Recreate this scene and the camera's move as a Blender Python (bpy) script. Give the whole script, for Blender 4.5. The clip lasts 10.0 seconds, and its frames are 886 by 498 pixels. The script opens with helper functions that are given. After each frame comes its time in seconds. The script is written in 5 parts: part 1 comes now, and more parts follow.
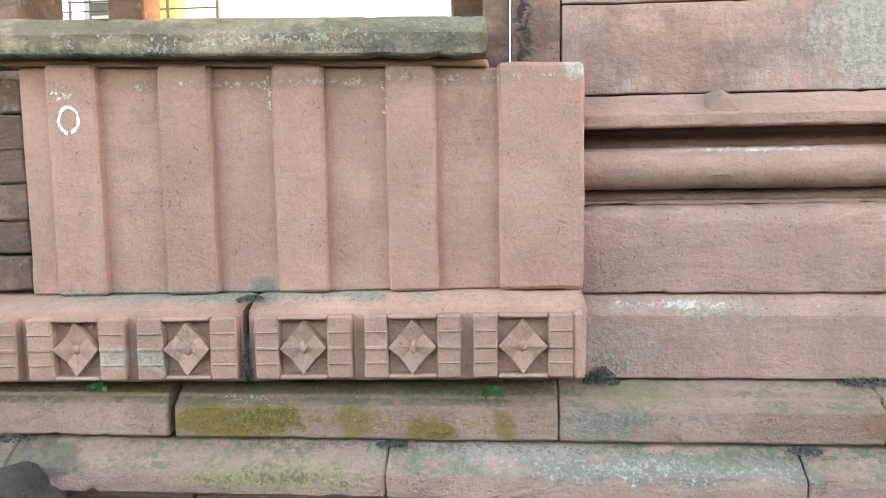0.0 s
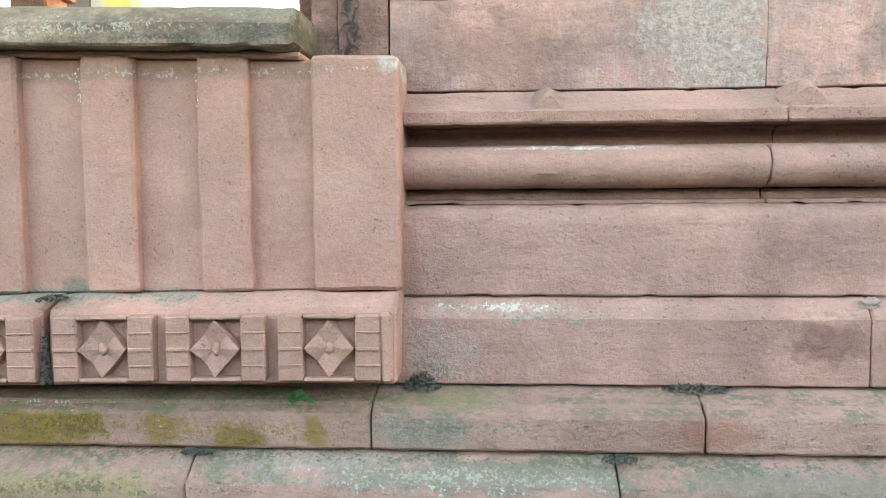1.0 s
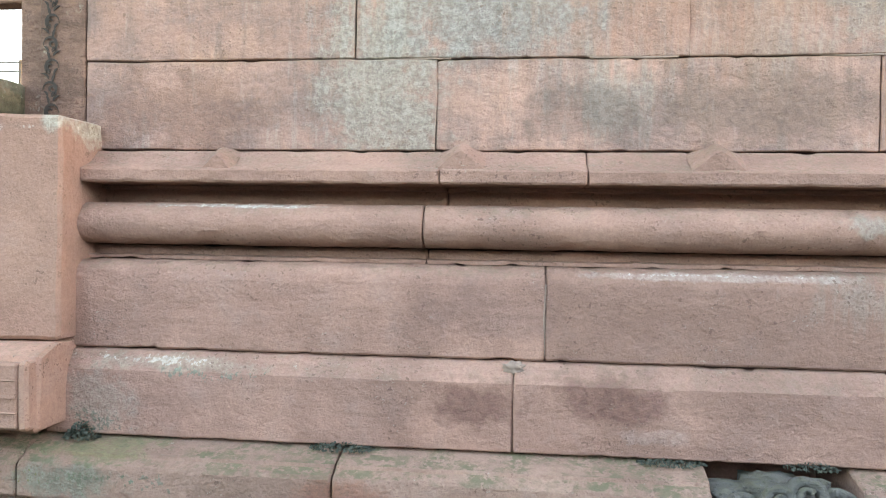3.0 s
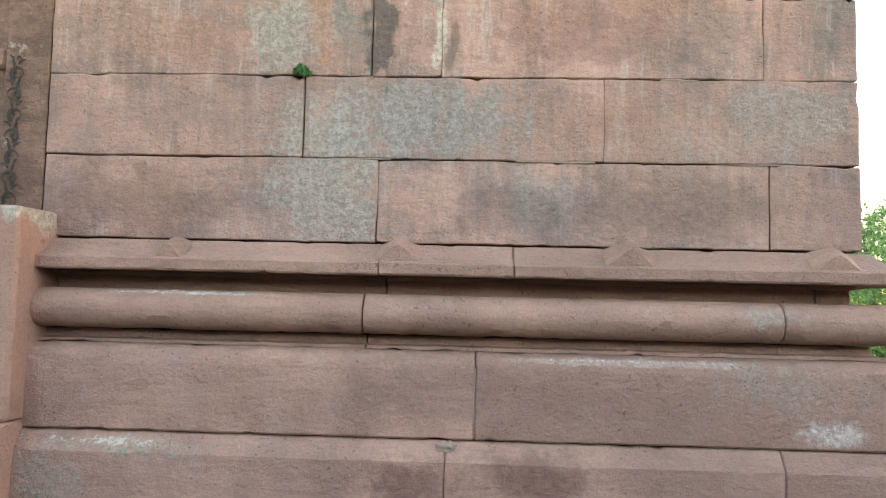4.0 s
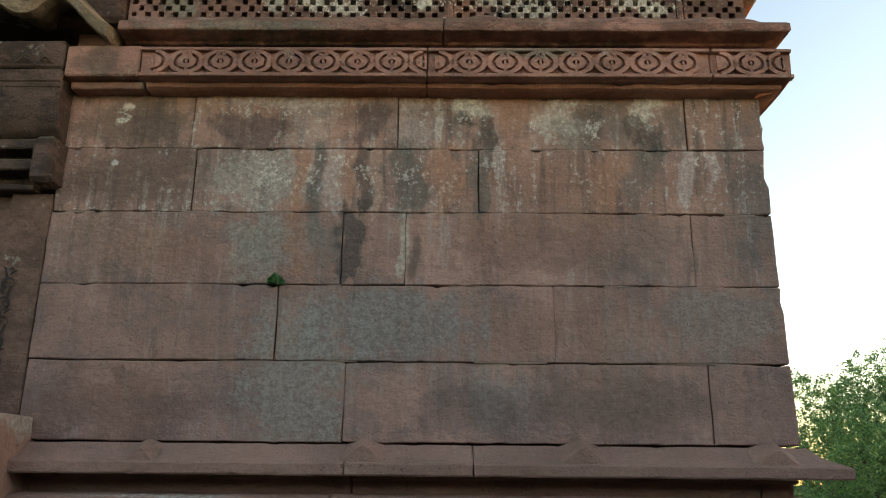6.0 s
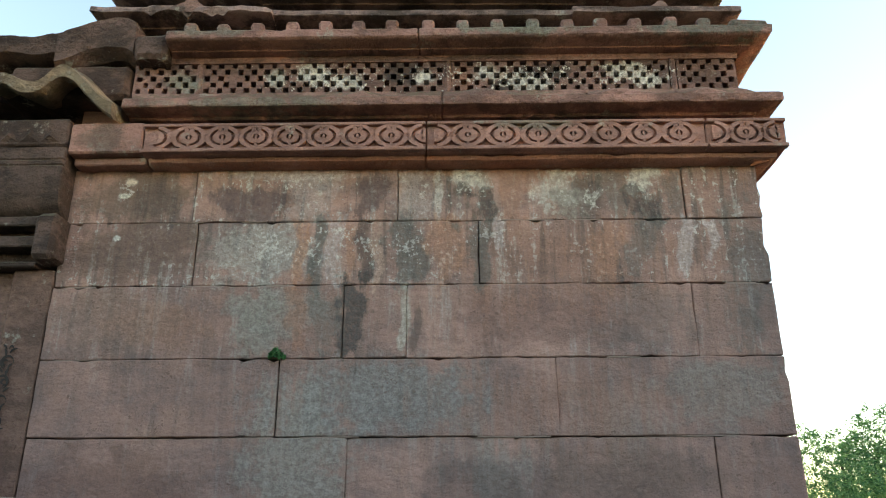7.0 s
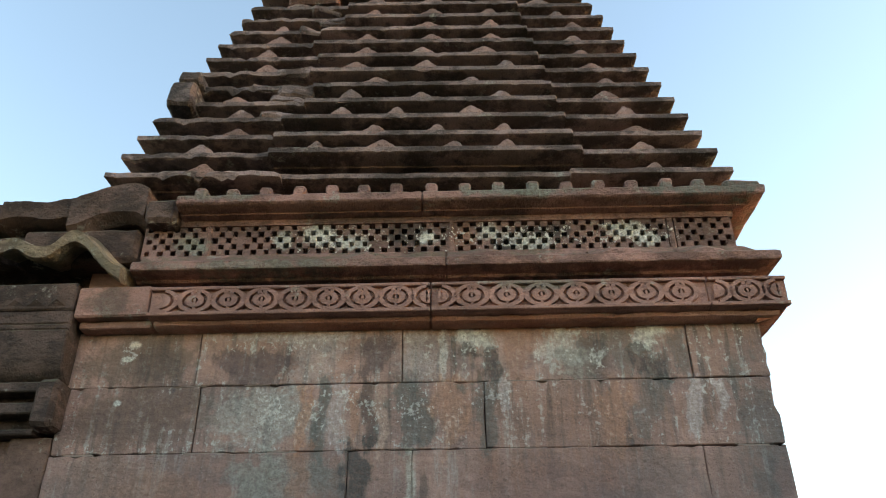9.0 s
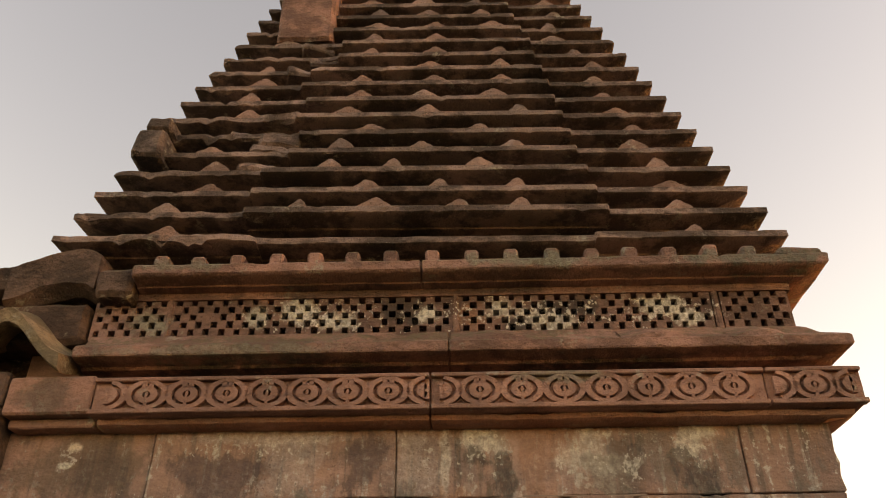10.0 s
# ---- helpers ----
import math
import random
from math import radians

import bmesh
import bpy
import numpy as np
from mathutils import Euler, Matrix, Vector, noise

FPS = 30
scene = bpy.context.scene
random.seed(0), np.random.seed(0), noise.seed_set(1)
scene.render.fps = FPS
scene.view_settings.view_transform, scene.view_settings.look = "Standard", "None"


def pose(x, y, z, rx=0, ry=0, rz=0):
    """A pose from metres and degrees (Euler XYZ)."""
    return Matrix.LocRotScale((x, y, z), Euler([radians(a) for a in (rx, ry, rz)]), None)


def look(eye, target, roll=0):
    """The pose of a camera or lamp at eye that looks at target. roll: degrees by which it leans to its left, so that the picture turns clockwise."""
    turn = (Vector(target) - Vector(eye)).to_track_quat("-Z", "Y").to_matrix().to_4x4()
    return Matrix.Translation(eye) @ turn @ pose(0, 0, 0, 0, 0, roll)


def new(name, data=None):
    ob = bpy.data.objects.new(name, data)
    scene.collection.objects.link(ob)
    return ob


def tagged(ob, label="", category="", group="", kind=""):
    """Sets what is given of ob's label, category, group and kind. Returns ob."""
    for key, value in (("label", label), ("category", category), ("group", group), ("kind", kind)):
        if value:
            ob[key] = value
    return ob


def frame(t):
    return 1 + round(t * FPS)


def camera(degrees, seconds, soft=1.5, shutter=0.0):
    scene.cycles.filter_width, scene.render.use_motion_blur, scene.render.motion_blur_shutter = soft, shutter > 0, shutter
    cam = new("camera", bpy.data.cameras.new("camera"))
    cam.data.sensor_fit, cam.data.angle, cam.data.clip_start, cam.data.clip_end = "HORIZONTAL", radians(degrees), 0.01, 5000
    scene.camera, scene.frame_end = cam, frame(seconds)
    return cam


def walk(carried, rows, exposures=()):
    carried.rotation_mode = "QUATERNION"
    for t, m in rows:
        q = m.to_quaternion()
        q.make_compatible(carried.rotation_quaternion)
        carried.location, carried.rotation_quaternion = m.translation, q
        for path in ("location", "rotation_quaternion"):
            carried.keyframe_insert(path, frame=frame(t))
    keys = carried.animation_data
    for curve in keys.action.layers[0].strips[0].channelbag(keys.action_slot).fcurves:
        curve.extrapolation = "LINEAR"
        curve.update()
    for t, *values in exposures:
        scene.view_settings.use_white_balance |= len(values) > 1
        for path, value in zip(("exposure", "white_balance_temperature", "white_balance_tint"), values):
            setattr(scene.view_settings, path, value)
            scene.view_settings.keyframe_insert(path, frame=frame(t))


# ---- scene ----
cam = camera(59.5, 10.0, 1.0)
PATH = [
    (0, (-0.101, -2.906, 1.791), (-0.266, -0.923, 1.587), -0.9),
    (0.5, (0.144, -2.863, 1.679), (0.002, -0.874, 1.527), -0.8),
    (1, (0.464, -2.777, 1.702), (0.336, -0.787, 1.553), -0.4),
    (1.5, (0.79, -2.765, 1.708), (0.671, -0.774, 1.558), -0.4),
    (2, (1.1, -2.757, 1.712), (0.955, -0.769, 1.549), -0.4),
    (2.5, (1.393, -2.713, 1.708), (1.245, -0.722, 1.584), -0.5),
    (3, (1.742, -2.715, 1.74), (1.52, -0.727, 1.715), 0.9),
    (3.2, (1.825, -2.75, 1.785), (1.595, -0.763, 1.788), 1.2),
    (4.3, (1.776, -3.013, 1.853), (1.742, -1.024, 2.061), 1.2),
    (4.5, (1.784, -3.064, 1.886), (1.757, -1.081, 2.143), 1.1),
    (5, (1.838, -3.129, 1.899), (1.817, -1.169, 2.295), 0.9),
    (5.5, (1.84, -3.158, 1.922), (1.817, -1.214, 2.39), 0.7),
    (5.7, (1.842, -3.169, 1.915), (1.819, -1.235, 2.424), 0.7),
    (6.8, (1.826, -3.184, 1.985), (1.809, -1.3, 2.655), -0.3),
    (7, (1.843, -3.2, 1.998), (1.818, -1.325, 2.693), -0.2),
    (7.5, (1.815, -3.218, 2.032), (1.789, -1.378, 2.815), -0.3),
    (8, (1.805, -3.23, 2.066), (1.781, -1.426, 2.931), -0.5),
    (8.5, (1.809, -3.244, 2.088), (1.792, -1.473, 3.017), -0.7),
    (9, (1.822, -3.258, 2.114), (1.803, -1.527, 3.115), -0.8),
    (9.5, (1.818, -3.09, 2.368), (1.799, -1.373, 3.392), -0.8),
    (10, (1.842, -2.848, 2.567), (1.804, -1.163, 3.643), -0.4),
]
EXPOSURES = [
    (0.0, 4.27, 8300, 20), (1.0, 4.27, 8400, 20), (1.5, 4.17, 8700, 22), (2.0, 4.07, 8800, 23), (2.5, 4.27, 8600, 19), (3.0, 4.15, 8400, 18), (3.2, 4.13, 8400, 18), (4.5, 3.13, 9000, 21), (5.0, 2.5, 9400, 20), (5.5, 2.0, 9000, 19),
    (7.0, 2.5, 7500, 14), (7.5, 2.86, 7300, 13), (8.0, 2.98, 7200, 12), (8.5, 2.78, 7200, 12), (9.0, 2.32, 7300, 13), (9.5, 2.08, 9700, 22), (10.0, 1.98, 15000, 36),
]
walk(cam, [(t, look(eye, target, roll)) for t, eye, target, roll in PATH], EXPOSURES)

# ---- light: low warm sun beyond the corner of the wall, open sky in front ----
SUN_EL, SUN_ROT = radians(7), radians(84)
world = bpy.data.worlds.new("sky")
scene.world = world
world.use_nodes = True
sky = world.node_tree.nodes.new("ShaderNodeTexSky")
sky.sky_type, sky.sun_disc = "NISHITA", False
sky.sun_elevation, sky.sun_rotation = SUN_EL, SUN_ROT
sky.air_density, sky.dust_density, sky.ozone_density = 1.0, 0.5, 1.3
world.node_tree.nodes["Background"].inputs["Strength"].default_value = 0.15
world.node_tree.links.new(sky.outputs[0], world.node_tree.nodes["Background"].inputs["Color"])
sun = new("sun", bpy.data.lights.new("sun", "SUN"))
sun.data.energy, sun.data.angle, sun.data.color = 0.25, radians(10), (1.0, 0.78, 0.58)
to_sun = Vector((math.cos(SUN_EL) * math.sin(SUN_ROT), math.cos(SUN_EL) * math.cos(SUN_ROT), math.sin(SUN_EL)))
sun.matrix_world = look(to_sun * 40, (0, 0, 0))


# ---- materials ----
def stone(name, light, dark, stains_and_shade=(), moss=0.0, speck=0.25, relief=0.5, bedding=0.25, crust=0.0, wash=0.0):
    """Weathered sandstone. stains: (x, z, half width, half height, colour, strength, streaky)."""
    m = bpy.data.materials.new(name)
    m.use_nodes = True
    nt = m.node_tree
    nodes, wire = nt.nodes, nt.links.new
    bsdf = nodes["Principled BSDF"]
    bsdf.inputs["Roughness"].default_value = 0.88
    bsdf.inputs["Specular IOR Level"].default_value = 0.25
    geo = nodes.new("ShaderNodeNewGeometry")
    info = nodes.new("ShaderNodeObjectInfo")

    def tex(scale, detail=5.0, stretch=None, rough=0.6):
        n = nodes.new("ShaderNodeTexNoise")
        n.inputs["Scale"].default_value, n.inputs["Detail"].default_value, n.inputs["Roughness"].default_value = scale, detail, rough
        source = geo.outputs["Position"]
        if stretch:
            v = nodes.new("ShaderNodeVectorMath")
            v.operation = "MULTIPLY"
            wire(source, v.inputs[0])
            v.inputs[1].default_value = stretch
            source = v.outputs[0]
        wire(source, n.inputs["Vector"])
        return n.outputs["Fac"]

    def ramp(value, a, b, lo=0.0, hi=1.0):
        n = nodes.new("ShaderNodeMapRange")
        n.interpolation_type = "SMOOTHSTEP"
        wire(value, n.inputs["Value"])
        for key, val in (("From Min", a), ("From Max", b), ("To Min", lo), ("To Max", hi)):
            n.inputs[key].default_value = val
        return n.outputs["Result"]

    def calc(op, a, b):
        n = nodes.new("ShaderNodeMath")
        n.operation = op
        for socket, value in zip(n.inputs, (a, b)):
            if isinstance(value, (int, float)):
                socket.default_value = value
            else:
                wire(value, socket)
        return n.outputs[0]

    def blend(fac, a, b, kind="MIX"):
        n = nodes.new("ShaderNodeMix")
        n.data_type, n.blend_type = "RGBA", kind
        if isinstance(fac, float):
            n.inputs["Factor"].default_value = fac
        else:
            wire(fac, n.inputs["Factor"])
        for socket, value in ((n.inputs[6], a), (n.inputs[7], b)):
            if isinstance(value, tuple):
                socket.default_value = (*value, 1)
            else:
                wire(value, socket)
        return n.outputs[2]

    broad = tex(4.2, 5)
    big, mid, fine = tex(1.7, 4), tex(9, 8, None, 0.65), tex(60, 5, None, 0.6)
    beds = tex(4.0, 6, (1.0, 1.0, 9.0))
    spots = tex(38, 4)
    col = blend(ramp(big, 0.35, 0.65), light, dark)
    col = blend(ramp(broad, 0.48, 0.7, 0.0, 0.5), col, tuple(0.72 * c for c in dark))
    col = blend(ramp(broad, 0.48, 0.3, 0.0, 0.35), col, tuple(min(1.0, 1.2 * c) for c in light))
    grey = tuple(0.55 * c + 0.45 * sum(dark) / 3 for c in dark)
    col = blend(ramp(mid, 0.45, 0.75, 0.0, 0.35), col, grey)
    col = blend(ramp(beds, 0.5, 0.68, 0.0, bedding), col, tuple(c * 0.55 for c in dark))
    col = blend(calc("MULTIPLY", ramp(info.outputs["Random"], 0.0, 1.0, 0.0, 0.45), 1.0), col, tuple(0.5 * c for c in light))
    if crust:
        patch = calc("ADD", calc("MULTIPLY", tex(3.1, 7, (1.0, 1.0, 1.9), 0.7), 1.0), calc("MULTIPLY", mid, 0.35))
        col = blend(ramp(patch, 0.60, 0.74, 0.0, crust), col, (0.022, 0.018, 0.016))
        col = blend(calc("MULTIPLY", ramp(tex(6.5, 7, None, 0.72), 0.57, 0.66, 0.0, 0.75), ramp(spots, 0.4, 0.58)), col, (0.40, 0.36, 0.30))
    grain_level = ramp(calc("ADD", calc("MULTIPLY", spots, 0.6), calc("MULTIPLY", fine, 0.4)), 0.38, 0.62, 0.78, 1.18)
    grain = nodes.new("ShaderNodeCombineColor")
    for socket in grain.inputs[:3]:
        wire(grain_level, socket)
    threads = tex(5.0, 3, (4.0, 4.0, 0.4), 0.55)
    ragged = tex(6.0, 6, (2.2, 2.2, 0.8), 0.65)
    wander = tex(3.4, 3, (1.0, 1.0, 1.3), 0.5)
    patchy = tex(7.5, 7, (1.3, 1.3, 0.7), 0.7)
    if wash:
        mottle = calc("ADD", calc("MULTIPLY", tex(2.6, 7, (1.0, 1.0, 1.5), 0.68), 0.75), calc("MULTIPLY", mid, 0.25))
        col = blend(ramp(mottle, 0.45, 0.60, 0.0, 0.75), col, (0.225, 0.152, 0.138))
        col = blend(ramp(mottle, 0.46, 0.36, 0.0, 0.55), col, (0.50, 0.29, 0.22))
        runs = tex(3.3, 7, (5.0, 5.0, 0.55), 0.72)
        col = blend(calc("MULTIPLY", ramp(threads, 0.49, 0.64, 0.0, wash), ramp(broad, 0.36, 0.58, 0.15, 1.0)), col, (0.115, 0.102, 0.096))
        col = blend(calc("MULTIPLY", ramp(runs, 0.52, 0.66, 0.0, 0.9 * wash), ramp(broad, 0.64, 0.42, 0.2, 1.0)), col, (0.52, 0.46, 0.41))
        col = blend(ramp(runs, 0.44, 0.33, 0.0, 0.7 * wash), col, (0.48, 0.255, 0.17))
        flakes = calc("ADD", calc("MULTIPLY", runs, 0.42), calc("ADD", calc("MULTIPLY", spots, 0.43), calc("MULTIPLY", fine, 0.15)))
        col = blend(ramp(flakes, 0.54, 0.575, 0.0, max(0.0, 1.5 * wash - 0.5)), col, (0.62, 0.57, 0.51))
    chips = calc("ADD", calc("MULTIPLY", spots, 0.42), calc("MULTIPLY", tex(80, 4, (1.0, 1.0, 0.8), 0.6), 0.58))
    for x, z, rx, rz, colour, strength, streaky in stains_and_shade:
        v = nodes.new("ShaderNodeVectorMath")
        v.operation = "SUBTRACT"
        wire(geo.outputs["Position"], v.inputs[0])
        v.inputs[1].default_value = (x, 0, z)
        w = nodes.new("ShaderNodeVectorMath")
        w.operation = "MULTIPLY"
        wire(v.outputs[0], w.inputs[0])
        w.inputs[1].default_value = (1 / rx, 0, 1 / rz)
        far = nodes.new("ShaderNodeVectorMath")
        far.operation = "LENGTH"
        wire(w.outputs[0], far.inputs[0])
        streaks = tex(3.2, 6, (random.uniform(4, 9), 6.0, random.uniform(0.25, 0.6)), 0.65) if streaky is True else broad
        rough = calc("ADD", calc("MULTIPLY", streaks, 3.4 if streaky else 1.2), calc("ADD", calc("MULTIPLY", broad if streaky else mid, 1.8 if streaky else 2.4), calc("MULTIPLY", spots, 0.6)))
        edge = calc("SUBTRACT", calc("ADD", rough, -0.65 if streaky else 0.25), calc("ADD", far.outputs["Value"], 1.25))
        if streaky == "drip":
            both = nodes.new("ShaderNodeSeparateXYZ")
            wire(w.outputs[0], both.inputs[0])
            shifted = calc("ADD", both.outputs["X"], calc("MULTIPLY", calc("SUBTRACT", wander, 0.5), 4.5))
            across = calc("ADD", calc("MULTIPLY", ragged, 2.4), calc("ADD", calc("MULTIPLY", mid, 1.2), calc("MULTIPLY", spots, 0.6)))
            across = calc("ADD", across, calc("MULTIPLY", both.outputs["Z"], 0.25))
            across = ramp(calc("SUBTRACT", calc("ADD", across, -0.80), calc("ABSOLUTE", shifted, 0.0)), 0.0, 1.1)
            along = calc("ADD", calc("MULTIPLY", ragged, 2.0), calc("ADD", calc("MULTIPLY", mid, 1.0), calc("MULTIPLY", spots, 0.8)))
            along = ramp(calc("SUBTRACT", calc("ADD", along, -0.80), calc("ABSOLUTE", both.outputs["Z"], 0.0)), 0.0, 0.6)
            edge = calc("MULTIPLY", calc("MULTIPLY", across, along), ramp(patchy, 0.36, 0.56, 0.45, 1.15))
        if streaky == "flake":
            edge = calc("ADD", calc("SUBTRACT", chips, calc("MULTIPLY", far.outputs["Value"], 0.075)), calc("MULTIPLY", calc("SUBTRACT", mid, 0.5), 0.35))
            edge = ramp(edge, 0.462, 0.510, 0.0, 0.55)
        colour = blend(1.0, colour, grain.outputs[0], "MULTIPLY")
        col = blend(calc("MULTIPLY", ramp(edge, 0.0, {False: 0.6, True: 0.8, "drip": 0.7, "flake": 0.7}[streaky], 0.0, strength), ramp(fine, 0.3, 0.6, 0.65, 1.0)), col, colour)
    grit, nicks = tex(150, 4, None, 0.8), tex(4.0, 5, (3.0, 3.0, 16.0), 0.75)
    shade = calc("ADD", calc("MULTIPLY", mid, 0.40), calc("ADD", calc("MULTIPLY", fine, 0.60), calc("MULTIPLY", grit, 0.55)))
    tone = nodes.new("ShaderNodeCombineColor")
    level = ramp(shade, 0.58, 0.98, 0.85, 1.14)
    for socket in tone.inputs[:3]:
        wire(level, socket)
    col = blend(1.0, col, tone.outputs[0], "MULTIPLY")
    col = blend(ramp(nicks, 0.69, 0.75, 0.0, 0.45), col, tuple(c * 0.35 for c in dark))
    specks = calc("MULTIPLY", ramp(tex(85, 5, (0.8, 0.8, 1.2), 0.65), 0.62, 0.68), ramp(calc("ADD", calc("MULTIPLY", broad, 0.6), calc("MULTIPLY", mid, 0.4)), 0.50, 0.62, 0.0, 0.8 * speck))
    col = blend(specks, col, (0.5, 0.48, 0.42))
    pits = calc("MULTIPLY", ramp(fine, 0.57, 0.66), ramp(broad, 0.4, 0.62, 0.15, 0.75))
    col = blend(pits, col, tuple(c * 0.4 for c in dark))
    if moss:
        up = nodes.new("ShaderNodeSeparateXYZ")
        wire(geo.outputs["Normal"], up.inputs[0])
        growth = calc("MULTIPLY", ramp(up.outputs["Z"], 0.25, 0.7), ramp(calc("ADD", mid, calc("MULTIPLY", big, 0.6)), 0.62, 0.92, 0.0, moss))
        growth = calc("MULTIPLY", growth, ramp(spots, 0.40, 0.56, 0.1, 1.0))
        col = blend(growth, col, (0.15, 0.145, 0.085))
    wire(col, bsdf.inputs["Base Color"])
    wire(ramp(mid, 0.3, 0.7, 0.78, 0.95), bsdf.inputs["Roughness"])
    height = calc("ADD", calc("ADD", calc("MULTIPLY", mid, 0.75), calc("ADD", calc("MULTIPLY", spots, 0.4), calc("MULTIPLY", ramp(tex(24, 4, (1.0, 1.0, 1.3), 0.6), 0.36, 0.56), 0.16))), calc("ADD", calc("MULTIPLY", fine, 0.22), calc("SUBTRACT", calc("MULTIPLY", grit, 0.2), ramp(nicks, 0.66, 0.74, 0.0, 0.4))))
    bump = nodes.new("ShaderNodeBump")
    bump.inputs["Strength"].default_value, bump.inputs["Distance"].default_value = min(1.0, relief * 1.6), 0.03
    wire(height, bump.inputs["Height"])
    wire(bump.outputs[0], bsdf.inputs["Normal"])
    return m


def plain(name, colour, rough=0.7, vary=0.3, scale=12.0, metal=0.0):
    m = bpy.data.materials.new(name)
    m.use_nodes = True
    nt = m.node_tree
    b = nt.nodes["Principled BSDF"]
    b.inputs["Roughness"].default_value, b.inputs["Metallic"].default_value = rough, metal
    n = nt.nodes.new("ShaderNodeTexNoise")
    n.inputs["Scale"].default_value, n.inputs["Detail"].default_value = scale, 5
    g = nt.nodes.new("ShaderNodeNewGeometry")
    nt.links.new(g.outputs["Position"], n.inputs["Vector"])
    mix = nt.nodes.new("ShaderNodeMix")
    mix.data_type = "RGBA"
    mix.inputs[6].default_value = (*[c * (1 - vary) for c in colour], 1)
    mix.inputs[7].default_value = (*[min(1, c * (1 + vary)) for c in colour], 1)
    nt.links.new(n.outputs["Fac"], mix.inputs["Factor"])
    nt.links.new(mix.outputs[2], b.inputs["Base Color"])
    return m


def leafy(name, a, b):
    m = bpy.data.materials.new(name)
    m.use_nodes = True
    nt = m.node_tree
    p = nt.nodes["Principled BSDF"]
    p.inputs["Roughness"].default_value = 0.6
    g = nt.nodes.new("ShaderNodeNewGeometry")
    mix = nt.nodes.new("ShaderNodeMix")
    mix.data_type = "RGBA"
    mix.inputs[6].default_value, mix.inputs[7].default_value = (*a, 1), (*b, 1)
    nt.links.new(g.outputs["Random Per Island"], mix.inputs["Factor"])
    nt.links.new(mix.outputs[2], p.inputs["Base Color"])
    t = nt.nodes.new("ShaderNodeBsdfTranslucent")
    nt.links.new(mix.outputs[2], t.inputs["Color"])
    s = nt.nodes.new("ShaderNodeMixShader")
    s.inputs[0].default_value = 0.35
    nt.links.new(p.outputs[0], s.inputs[1])
    nt.links.new(t.outputs[0], s.inputs[2])
    nt.links.new(s.outputs[0], nt.nodes["Material Output"].inputs["Surface"])
    return m


